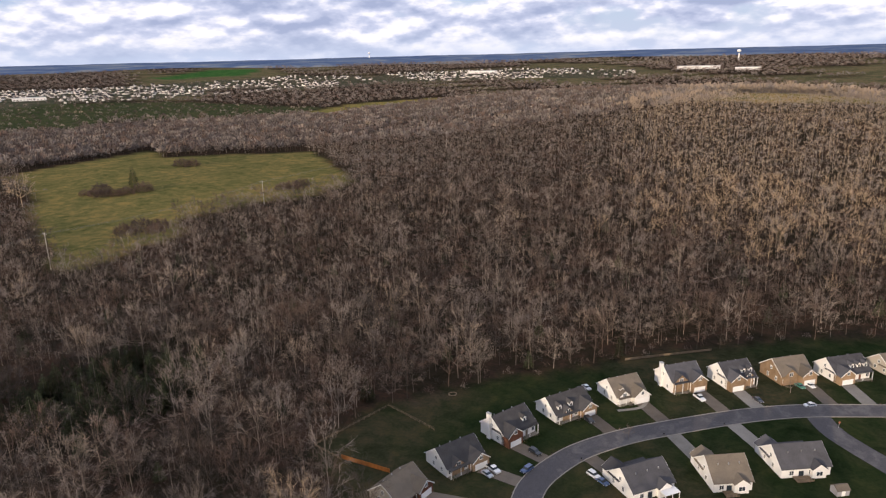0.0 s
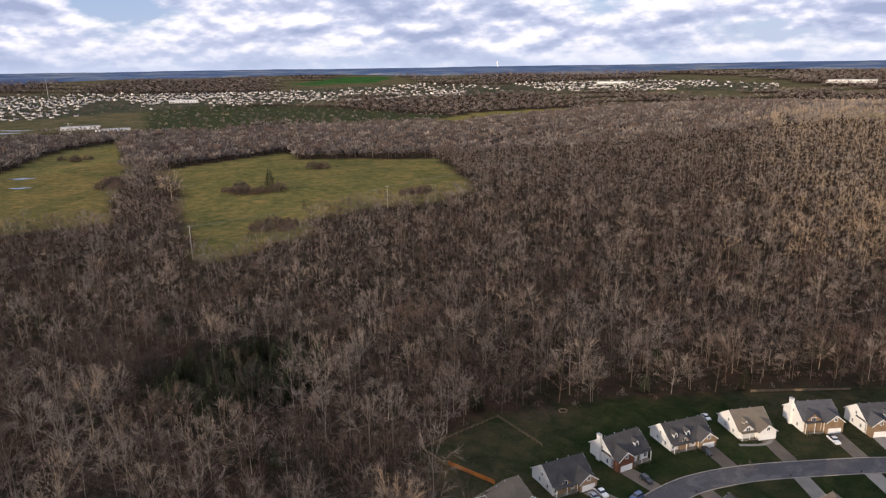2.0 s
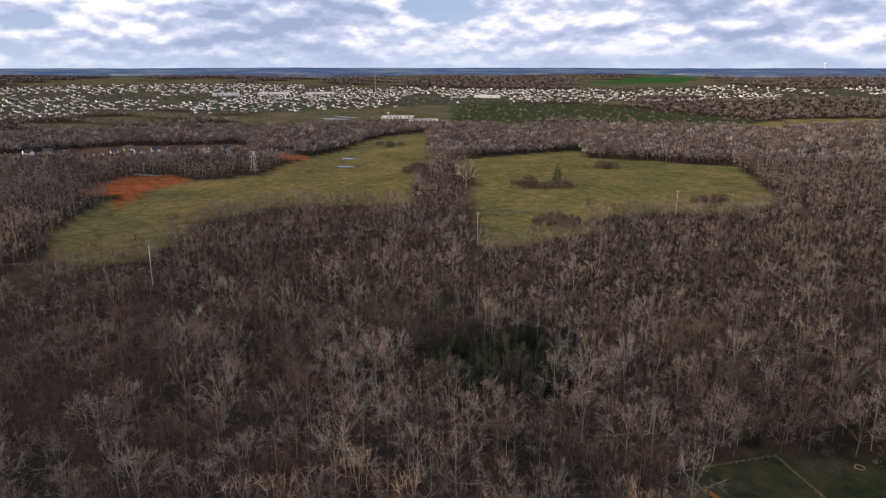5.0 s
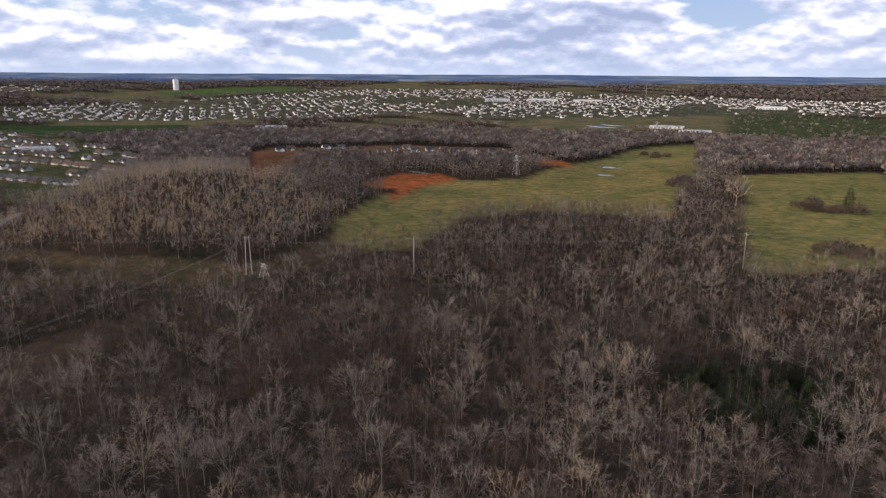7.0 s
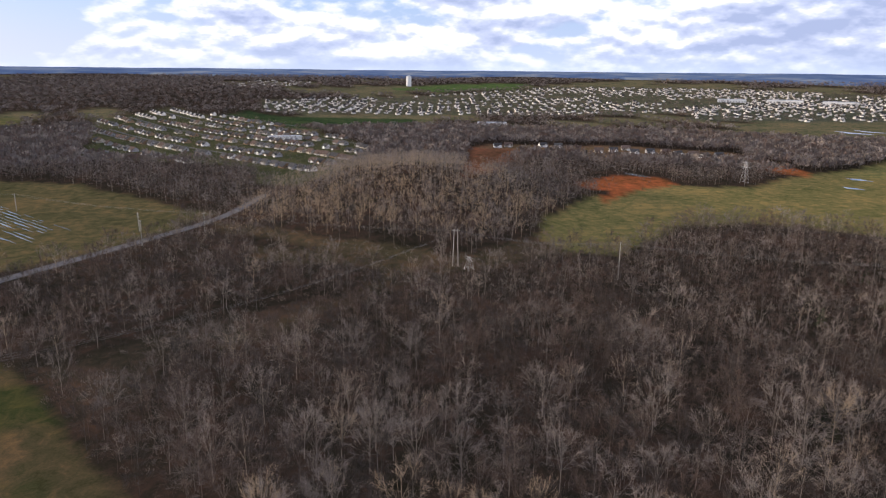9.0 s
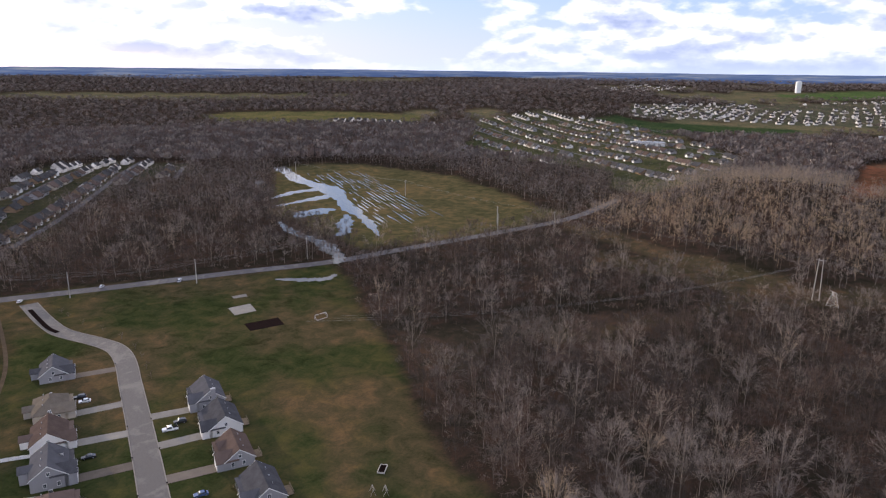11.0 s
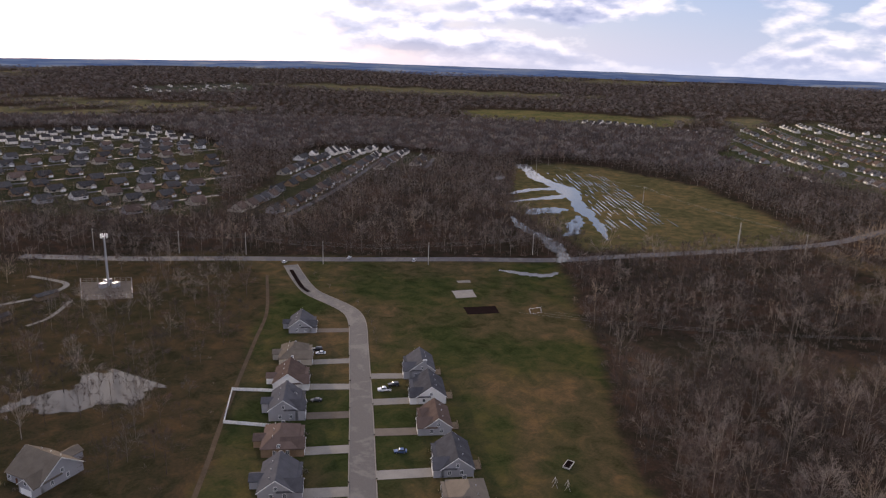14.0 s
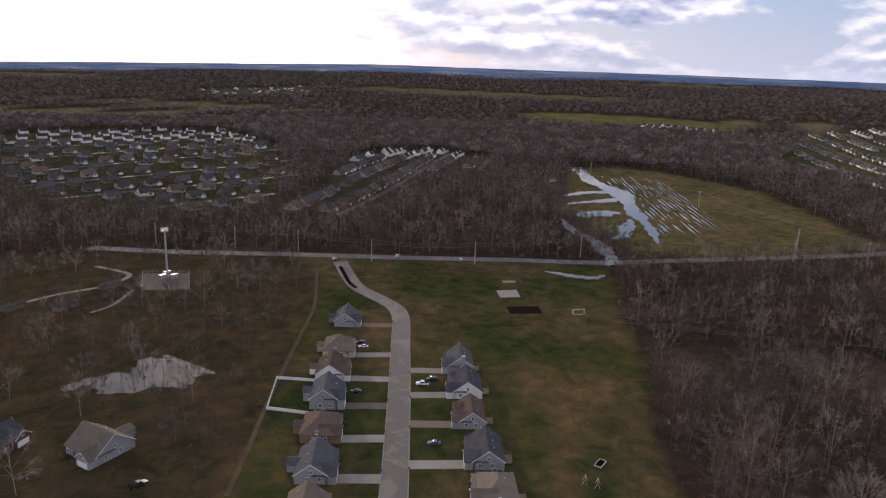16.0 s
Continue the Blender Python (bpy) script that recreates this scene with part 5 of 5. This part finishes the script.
# island of planting in the mouth of the street
ribbon("traffic_island", scaled([(-160.5, -281), (-156, -268), (-151.5, -254), (-150.5, -246)]), 2.4, MULCH, 0.2, "planted traffic island in the street mouth", "island", 0.2)


def slab(name, pts, mat, h, label):
    bm = bmesh.new()
    n = len(pts)
    vs = [bm.verts.new((x, y, 0.0)) for x, y in pts] + [bm.verts.new((x, y, h)) for x, y in pts]
    bm.faces.new(vs[n:])
    for i in range(n):
        bm.faces.new((vs[i], vs[(i + 1) % n], vs[n + (i + 1) % n], vs[n + i]))
    bmesh.ops.recalc_face_normals(bm, faces=bm.faces)
    return tagged(part(name, bm, mat), label, name.replace("_", " "), kind="structure")


slab("court", [(-267, -273.2), (-278.9, -268), (-271.8, -256.3), (-260.2, -261.4)], CONCRETE, 0.10, "grey concrete play court")
slab("play_bed", [(-252.9, -247.3), (-269.7, -238.5), (-263.4, -228.6), (-247.1, -237.2)], MULCH, 0.14, "dark mulched play bed")
slab("court", [(-283, -287), (-291, -283), (-288, -279), (-281, -283)], CONCRETE, 0.09, "small pale concrete slab in the grass")
slab("footing", [(-94.4, -410.9), (-119.1, -397.3), (-110, -366.1), (-86.6, -377.4)], PALE_DRIVE, 0.08, "gravel compound floor")


# ---- fences ----
def fence(line, h, mat, label, gap=2.4, boards=0.0, rails=(0.35, 0.85), rail_h=0.08):
    f = thing("fence", pose(line[0][0], line[0][1], 0), label, "fence", "fences")
    ox, oy = line[0]
    for (ax, ay), (bx, by) in zip(line, line[1:]):
        L = math.hypot(bx - ax, by - ay)
        n = max(1, round(L / gap))
        turn = Matrix.Translation((ax - ox, ay - oy, 0)) @ Matrix.Rotation(math.atan2(by - ay, bx - ax), 4, "Z")
        for k in range(n + 1):
            part("post", box_bm(-0.07, 0.07, -0.07, 0.07, -0.1, h), mat, f).matrix_local = turn @ Matrix.Translation((k * L / n, 0, 0))
        for z in rails:
            part("rail", box_bm(0, L, 0.075, 0.115, z * h, z * h + rail_h), mat, f).matrix_local = turn
        if boards:
            m = int(L / boards)
            me = bpy.data.meshes.new("board")
            bm = box_bm(0, boards * 0.93, -0.03, 0.02, 0.05, h - 0.08)
            bm.to_mesh(me)
            bm.free()
            me.materials.append(mat)
            for k in range(m):
                b = new("board", me)
                b.parent = f
                b.matrix_local = turn @ Matrix.Translation((k * boards, 0.16, rng.uniform(-0.02, 0.02)))


fence([(-94, 185), (-107, 191), (-92, 223.5), (-70, 211)], 1.2, TIMBER, "grey wire and timber garden fence", 2.6, 0, (0.3, 0.6, 0.92))
fence([(-94.5, 186), (-76, 182.3)], 1.7, CEDARWOOD, "new orange timber board fence", 2.4, 0.3)
fence([(-118.8, -216.2), (-106, -227.2), (-92, -203.6), (-105.6, -189.4)], 1.5, TRIM, "white vinyl panel fence round a back garden", 2.4, 0.6)
fence([(-7, 286), (7, 293.5), (29, 305)], 1.5, TIMBER, "weathered brown board fence", 2.4, 0.6)
fence([(-70, -118), (-78, -135), (-86, -150)], 1.4, TIMBER, "dark board fence behind gardens", 2.4, 0.6)
fence([(-94.4, -410.9), (-119.1, -397.3), (-110, -366.1), (-86.6, -377.4), (-94.4, -410.9)], 2.4, STEEL, "chain-link fence of the mast compound", 3.0, 0, (0.02, 0.5, 0.97), 0.05)

# ---- poles, wires and masts ----
def tube(bm, a, b, ra, rb, sides=8):
    a, b = Vector(a), Vector(b)
    d = (b - a).normalized()
    u = d.orthogonal().normalized()
    v = d.cross(u)
    rings = []
    for p, r in ((a, ra), (b, rb)):
        rings.append([bm.verts.new(p + (u * math.cos(6.2832 * i / sides) + v * math.sin(6.2832 * i / sides)) * r) for i in range(sides)])
    for i in range(sides):
        bm.faces.new((rings[0][i], rings[0][(i + 1) % sides], rings[1][(i + 1) % sides], rings[1][i]))
    bm.faces.new(rings[1])
    bm.faces.new(rings[0][::-1])
    return bm


def tube_bm(*a):
    return tube(bmesh.new(), *a)


def pole(x, y, h, ang, arms=1, span=3.2, twin=0.0, label="grey utility pole with a crossarm"):
    z = float(height(np.array(x), np.array(y)))
    u = thing("utility_pole", pose(x, y, z, 0, 0, ang), label, "pole", "utility poles")
    for dx in ((-twin, twin) if twin else (0,)):
        part("pole", tube_bm((dx, 0, -0.5), (dx * 0.6, 0, h), 0.30, 0.19), POLE, u)
    for k in range(arms):
        arm = part("crossarm", box_bm(-span / 2, span / 2, -0.12, 0.12, h - 1.3 - k * 2.2, h - 1.05 - k * 2.2), POLE, u)
        for s in (-0.48, 0, 0.48):
            part("insulator", tube_bm((s * span, 0, h - 1.05 - k * 2.2), (s * span, 0, h - 0.65 - k * 2.2), 0.10, 0.07, 6), STEEL, arm)
    return u


def wire(a, b, sag, r=0.032):
    """One slack cable, a continuous three-sided strand."""
    a, b = Vector(a), Vector(b)
    n = Vector((-(b.y - a.y), b.x - a.x, 0)).normalized()
    bm = bmesh.new()
    prev = None
    for i in range(17):
        t = i / 16
        q = a.lerp(b, t) - Vector((0, 0, sag * 4 * t * (1 - t)))
        ring = [bm.verts.new(q + n * r), bm.verts.new(q - n * r), bm.verts.new(q + Vector((0, 0, r * 1.6)))]
        if prev:
            for k in range(3):
                bm.faces.new((prev[k], prev[(k + 1) % 3], ring[(k + 1) % 3], ring[k]))
        prev = ring
    tagged(part("cable", bm, CABLE), "thin slack overhead power cable", "cable", "overhead cables")


def zed(x, y):
    return float(height(np.array(x), np.array(y)))


LINE_T = [(-452, 18, 26), (-427, 122, 25), (-374, 342, 25), (-336, 545, 22), (-262, 880, 22), (-186, 1090, 20)]
for i, (x, y, h) in enumerate(LINE_T):
    a, b = LINE_T[max(i - 1, 0)], LINE_T[min(i + 1, len(LINE_T) - 1)]
    pole(x, y, h, 85 if i == 0 else math.degrees(math.atan2(b[1] - a[1], b[0] - a[0])) + 90, 1, 5.0, 1.9 if i == 0 else (0.9 if i == 1 else 0), "tall grey transmission pole with a crossarm")
for (x0, y0, h0), (x1, y1, h1) in zip(LINE_T, LINE_T[1:]):
    n = Vector((-(y1 - y0), x1 - x0, 0)).normalized()
    for s in (-2.3, 0, 2.3):
        wire(Vector((x0, y0, zed(x0, y0) + h0 - 0.8)) + n * s, Vector((x1, y1, zed(x1, y1) + h1 - 0.8)) + n * s, 4.0)
FIELD_T = [(-452, 18, 26), (-545, -181, 17), (-624, -378, 17), (-675, -573, 17)]
for x, y, h in FIELD_T[1:]:
    pole(x, y, h, 160, 1, 3.6, 0, "grey pole crossing the flooded field")
for (x0, y0, h0), (x1, y1, h1) in zip(FIELD_T, FIELD_T[1:]):
    for s in (-1.6, 1.6):
        wire((x0 - s, y0 + s * 0.3, zed(x0, y0) + h0 - 0.8), (x1 - s, y1 + s * 0.3, zed(x1, y1) + h1 - 0.8), 3.0)
ROAD_T = [(-120, -480), (-165, -443), (-201, -415), (-233, -366), (-291, -325), (-372, -303), (-505, -215), (-521, -222), (-548, -235)]
for x, y in ROAD_T:
    pole(x, y, 16, 55, 2, 2.8)
for (x0, y0), (x1, y1) in zip(ROAD_T[:6], ROAD_T[1:6]):
    for s, z in ((-1.2, 14.9), (1.2, 14.9), (0, 12.8), (-1.2, 12.8)):
        wire((x0 + s, y0 + s, z), (x1 + s, y1 + s, z), 1.6)
for s in (-2.3, 0.2, 2.6):
    wire((-452 + s, 18, 25), (-250 + s * 3, -190 - s * 2, 15), 8.0)


def lattice_tower(x, y, h, base, label):
    """A steel lattice mast: four legs, rings and diagonals, with crossarms."""
    t = thing("lattice_tower", pose(x, y, zed(x, y), 0, 0, 30), label, "tower", "lattice towers")
    c = [(-1, -1), (1, -1), (1, 1), (-1, 1)]
    half = lambda z: base / 2 * (1 - 0.78 * z / h)
    for sx, sy in c:
        part("leg", tube_bm((sx * half(0), sy * half(0), -0.3), (sx * half(h), sy * half(h), h), 0.16, 0.11, 4), STEEL, t)
    for k in range(6):
        z0, z1 = h * k / 6, h * (k + 1) / 6
        for (ax, ay), (bx, by) in zip(c, c[1:] + c[:1]):
            part("brace", tube_bm((ax * half(z0), ay * half(z0), z0), (bx * half(z1), by * half(z1), z1), 0.08, 0.08, 3), STEEL, t)
    for z in (h * 0.74, h * 0.95):
        part("crossarm", tube_bm((-base * 0.9, 0, z), (base * 0.9, 0, z), 0.14, 0.14, 4), STEEL, t)


lattice_tower(-445, 27, 9, 5, "short white steel lattice structure beside the poles")
lattice_tower(-1252, 879, 34, 9, "grey steel lattice pylon in the far meadow")
lattice_tower(-833, 376, 26, 7, "grey steel lattice pylon by the meadow")


def cell_mast(x, y, h):
    m = thing("mast", pose(x, y, 0), "grey steel cell mast with a ring of antennas", "mast")
    part("shaft", tube_bm((0, 0, 0), (0, 0, h), 0.75, 0.42, 12), STEEL, m)
    plat = part("platform", tube_bm((0, 0, h - 0.4), (0, 0, h), 1.3, 1.3, 12), STEEL, m)
    for k in range(9):
        a = 6.2832 * k / 9
        q = (1.9 * math.cos(a), 1.9 * math.sin(a))
        part("antenna", box_bm(q[0] - 0.2, q[0] + 0.2, q[1] - 0.2, q[1] + 0.2, h - 1.0, h + 1.3), TRIM, plat)
        part("arm", tube_bm((0, 0, h - 0.2), (q[0], q[1], h - 0.2), 0.07, 0.07, 4), STEEL, plat)
    for i, (dx, dy) in enumerate(((3.5, 2), (-3, 4.5), (-1, -4))):
        s = thing("equipment_shelter", pose(x + dx, y + dy, 0, 0, 0, 25), "pale equipment shelter in the mast compound", "shelter")
        part("body", box_bm(-2, 2, -1.2, 1.2, 0, 2.6), GREYW, s)
        part("roof", box_bm(-2.15, 2.15, -1.35, 1.35, 2.6, 2.78), STEEL, s)
        part("door", box_bm(-0.45, 0.45, -1.27, -1.18, 0, 2.05), GREYW, s)


cell_mast(-105.7, -396, 30)


def water_tower(x, y, h, r, label):
    t = thing("water_tower", pose(x, y, zed(x, y)), label, "water tower")
    part("column", tube_bm((0, 0, -1), (0, 0, h - r), r * 0.34, r * 0.28, 16), TRIM, t)
    bm = bmesh.new()
    bmesh.ops.create_uvsphere(bm, u_segments=24, v_segments=14, radius=r)
    for v in bm.verts:
        v.co.z = v.co.z * 0.72 + h
    part("tank", bm, TRIM, t)
    part("vent", tube_bm((0, 0, h + r * 0.7), (0, 0, h + r * 0.85), 1.0, 0.8, 8), TRIM, t)


water_tower(330, 3376, 42, 9, "white water tower on the skyline")
water_tower(-1700, 4100, 34, 8, "pale water tower on the skyline")
silo = thing("storage_tower", pose(-3116, -126, zed(-3116, -126)), "pale grey storage tower on the plain", "tower")
part("body", tube_bm((0, 0, -1), (0, 0, 42), 11, 11, 20), TRIM, silo)
part("roof", tube_bm((0, 0, 42), (0, 0, 46), 11.6, 4, 20), STEEL, silo)
radio = thing("radio_mast", pose(-2347, 1588, zed(-2347, 1588)), "slender steel radio mast", "mast")
part("shaft", tube_bm((0, 0, -1), (0, 0, 62), 0.9, 0.5, 6), STEEL, radio)
part("beacon", tube_bm((0, 0, 62), (0, 0, 64), 0.7, 0.3, 6), STEEL, radio)

# ---- vehicles ----
def paint(name, color):
    return material(name, color, 0.3, 0.06, 2.0, 0.5, 0.0, coat=0.6)


PAINTS = {"white": paint("white_car_paint", (0.75, 0.75, 0.74)), "black": paint("black_car_paint", (0.02, 0.02, 0.024)), "blue": paint("blue_car_paint", (0.05, 0.09, 0.20)), "silver": paint("silver_car_paint", (0.42, 0.44, 0.47)), "teal": paint("teal_car_paint", (0.03, 0.20, 0.14))}
LENS = material("lamp_lens", (0.7, 0.7, 0.66), 0.15, 0.05, 2.0, 0.5, 0.0)
TAIL = material("tail_lens", (0.30, 0.02, 0.02), 0.2, 0.05, 2.0, 0.5, 0.0)
SHAPES = {
    "car": (4.6, 1.8, [(0, 0.45), (0.05, 0.75), (1.2, 0.9), (3.9, 0.95), (4.55, 0.85), (4.6, 0.45)], [(1.25, 0.9), (2.0, 1.42), (3.3, 1.42), (4.05, 0.95)]),
    "pickup": (5.7, 1.95, [(0, 0.5), (0.05, 1.0), (1.5, 1.12), (3.6, 1.12), (5.65, 1.1), (5.7, 0.5)], [(1.55, 1.1), (2.1, 1.8), (3.4, 1.8), (3.65, 1.1)]),
    "suv": (4.8, 1.9, [(0, 0.5), (0.05, 0.95), (1.2, 1.08), (4.4, 1.12), (4.75, 1.0), (4.8, 0.5)], [(1.25, 1.06), (1.95, 1.72), (4.2, 1.72), (4.7, 1.05)]),
}


def extruded(profile, half, top_half=None):
    bm = bmesh.new()
    n = len(profile)
    zs = [z for _, z in profile]
    lo, hi = min(zs), max(zs)
    side = []
    for s in (-1, 1):
        side.append([bm.verts.new((x, s * (half if top_half is None else half + (top_half - half) * (z - lo) / (hi - lo)), z)) for x, z in profile])
    bm.faces.new(side[0])
    bm.faces.new(side[1][::-1])
    for i in range(n):
        bm.faces.new((side[0][i], side[1][i], side[1][(i + 1) % n], side[0][(i + 1) % n]))
    bmesh.ops.recalc_face_normals(bm, faces=bm.faces)
    return bm


def vehicle(kind, x, y, ang, colour):
    L, W, low, cab = SHAPES[kind]
    v = thing("pickup_truck" if kind == "pickup" else kind, pose(x, y, 0.08, 0, 0, ang), f"{colour} parked {kind} on the paved drive", "truck" if kind == "pickup" else "car", "parked vehicles")
    shift = lambda bm: (bmesh.ops.translate(bm, verts=bm.verts, vec=(-L / 2, 0, 0)), bm)[1]
    body = extruded([(a, b) for a, b in low] + [(L - 0.1, 0.25), (0.1, 0.25)], W / 2)
    bmesh.ops.bevel(body, geom=list(body.edges), offset=0.07, segments=2, affect="EDGES")
    part("body", shift(body), PAINTS[colour], v)
    part("glasshouse", shift(extruded([(a, b - 0.03) for a, b in cab], W / 2 - 0.04, W / 2 - 0.22)), GLASS, v, "dark window glass")
    a, b = cab[1], cab[2]
    part("roof", shift(extruded([(a[0] - 0.12, a[1] - 0.07), (a[0] + 0.05, a[1] + 0.03), (b[0] - 0.05, b[1] + 0.03), (b[0] + 0.12, b[1] - 0.07)], W / 2 - 0.19)), PAINTS[colour], v)
    for wx in (L * 0.19, L * 0.80):
        for s in (-1, 1):
            t = part("wheel", shift(tube_bm((wx, s * (W / 2 - 0.2), 0.33), (wx, s * (W / 2 + 0.02), 0.33), 0.34, 0.34, 12)), RUBBER, v)
            part("rim", shift(tube_bm((wx, s * (W / 2 + 0.02), 0.33), (wx, s * (W / 2 + 0.035), 0.33), 0.2, 0.2, 10)), STEEL, t)
    for s in (-1, 1):
        yy = s * (W / 2 - 0.3)
        part("headlight", shift(box_bm(-0.03, 0.06, yy - 0.17, yy + 0.17, 0.6, 0.76)), LENS, v)
        part("tail_light", shift(box_bm(L - 0.06, L + 0.03, yy - 0.14, yy + 0.14, 0.65, 0.85)), TAIL, v)
    if kind == "pickup":
        part("bed_liner", shift(box_bm(3.75, 5.6, -W / 2 + 0.1, W / 2 - 0.1, 1.0, 1.135)), RUBBER, v, "dark open truck bed")


for k, x, y, a, c in [("car", -20.6, 256.5, 130, "white"), ("suv", -22.5, 253.0, 130, "black"), ("car", 63.8, 279.1, 120, "white"), ("car", 60.0, 277.5, 120, "teal"), ("car", 60.7, 262, 25, "white"), ("car", 42.9, 261.5, 122, "black"), ("pickup", 21.8, 258.2, 122, "white"),
                      ("suv", -17.3, 231, 130, "black"), ("suv", -32.7, 205.2, 143, "black"), ("pickup", -44, 192, 143, "white"), ("car", -45.3, 189, 143, "silver"), ("suv", -33.5, 194.6, 60, "blue"), ("suv", -12.7, 196.8, 140, "white"), ("car", -9.7, 194.0, 140, "blue"), ("suv", -5.5, 197.5, 150, "silver"),
                      ("pickup", -156.1, -189.6, 146, "white"), ("suv", -162, -191, 146, "black"), ("car", -132.6, -147.5, 146, "blue"), ("car", -154.5, -238, 146, "white"), ("suv", -155.5, -242.6, 146, "black"), ("car", -128.7, -198.4, 146, "black"), ("car", -213.4, -383, 35, "white"), ("pickup", -38.8, -177.2, 10, "black"), ("car", -255.5, -368.6, 36, "white"), ("suv", -288.5, -337.5, 36, "white")]:
    vehicle(k, x, y, a, c)

# ---- play field and garden things ----
goal = thing("goal", pose(-281, -218.2, 0, 0, 0, -16), "white soccer goal on the grass", "goal")
for s in (-3.66, 3.66):
    part("upright", tube_bm((s, 0, 0), (s, 0, 2.44), 0.09, 0.09, 6), TRIM, goal)
    part("stay", tube_bm((s, 0, 2.44), (s, 1.8, 0), 0.06, 0.06, 6), TRIM, goal)
part("crossbar", tube_bm((-3.66, 0, 2.44), (3.66, 0, 2.44), 0.09, 0.09, 6), TRIM, goal)
part("back_bar", tube_bm((-3.66, 1.8, 0.06), (3.66, 1.8, 0.06), 0.06, 0.06, 6), TRIM, goal)
frame_bed = thing("raised_bed", pose(-174, -105.7, 0, 0, 0, 20), "timber-framed raised garden bed", "garden bed")
for x0, x1, y0, y1 in ((-2.6, 2.6, -1.3, -1.1), (-2.6, 2.6, 1.1, 1.3), (-2.6, -2.4, -1.1, 1.1), (2.4, 2.6, -1.1, 1.1)):
    part("board", box_bm(x0, x1, y0, y1, -0.05, 0.55), POLE, frame_bed)
part("soil", box_bm(-2.4, 2.4, -1.1, 1.1, -0.05, 0.4), MULCH, frame_bed)
ring = thing("fire_ring", pose(-71, 239, 0), "round weathered fire ring on the lawn", "fire ring")
for k in range(14):
    a = 6.2832 * k / 14
    part("stone", box_bm(-0.32, 0.32, -0.2, 0.2, -0.05, 0.35), TIMBER, ring).matrix_local = Matrix.Translation((1.5 * math.cos(a), 1.5 * math.sin(a), 0)) @ Matrix.Rotation(a + 1.5708, 4, "Z")
for x, y in [(-161, -100.7), (-163, -97)]:
    sw = thing("play_set", pose(x, y, 0, 0, 0, 40), "small pale timber play set on the lawn", "play set")
    for s in (-1.5, 1.5):
        part("leg", tube_bm((s, -0.9, 0), (s, 0, 2.2), 0.07, 0.07, 5), POLE, sw)
        part("leg", tube_bm((s, 0.9, 0), (s, 0, 2.2), 0.07, 0.07, 5), POLE, sw)
    part("beam", tube_bm((-1.7, 0, 2.2), (1.7, 0, 2.2), 0.08, 0.08, 5), POLE, sw)
    part("swing_seat", box_bm(-0.3, 0.3, -0.12, 0.12, 0.5, 0.55), RUBBER, sw)
for x, y, a in [(-45, -366, 30), (-22, -378, 30), (-72, -392, 20)]:
    b = thing("shed", pose(x, y, 0, 0, 0, a), "low timber park building with a dark roof", "shed")
    part("wall", box_bm(-6, 6, -2.5, 2.5, -0.1, 2.6), TIMBER, b)
    part("roof", gable_roof(bmesh.new(), -6, 6, -2.5, 2.5, 2.6, 3.6, "x", 0.4, 0.15), ROOF_DARK, b)
    part("door", box_bm(-0.5, 0.5, -2.58, -2.48, 0, 2.05), TRIM, b)

# foundation shrubs in front of the houses
SMALL = []
for k in range(4):
    V, F, c = shrub(rng, 1.5, 90)
    tn = np.full(len(V), rng.random())
    n = F[:c].max() + 1
    SMALL.append((mesh_of("stem", V[:n], F[:c], np.zeros(c), [BARK], tn[:n]), mesh_of("foliage", V[n:], F[c:] - n, np.zeros(len(F) - c), [(NEEDLE, NEEDLE, TWIG, NEEDLE)[k]], tn[n:])))
for i, q in enumerate(SHRUB_SPOTS):
    ob = thing("shrub", pose(q.x, q.y, 0, 0, 0, rng.uniform(0, 360)), "low dark shrub beside the house front" if i % 4 != 2 else "low brown shrub beside the house front", "shrub", "foundation shrubs")
    s = rng.uniform(0.8, 1.5)
    ob.scale = (s, s, s)
    for me in SMALL[i % 4]:
        new(me.name.split(".")[0], me).parent = ob
sign = thing("road_sign", pose(67.2, 247.4, 0, 0, 0, 20), "small red road sign on a steel post", "sign")
part("post", tube_bm((0, 0, -0.1), (0, 0, 2.2), 0.05, 0.05, 6), STEEL, sign)
part("plate", tube_bm((0, -0.06, 2.3), (0, -0.09, 2.3), 0.42, 0.42, 8), BRICK, sign)
shed = thing("garden_shed", pose(58.8, 206.5, 0, 0, 0, 25), "small grey garden shed with gabled roof", "shed")
part("wall", gable(bmesh.new(), -2, 2, -1.6, 1.6, -0.1, 2.1, 3.1), GREYW, shed)
part("roof", gable_roof(bmesh.new(), -2, 2, -1.6, 1.6, 2.1, 3.1, "x", 0.25, 0.1), ROOF_TAUPE, shed)
part("door", box_bm(-0.6, 0.6, -1.66, -1.58, 0, 1.9), TRIM, shed)
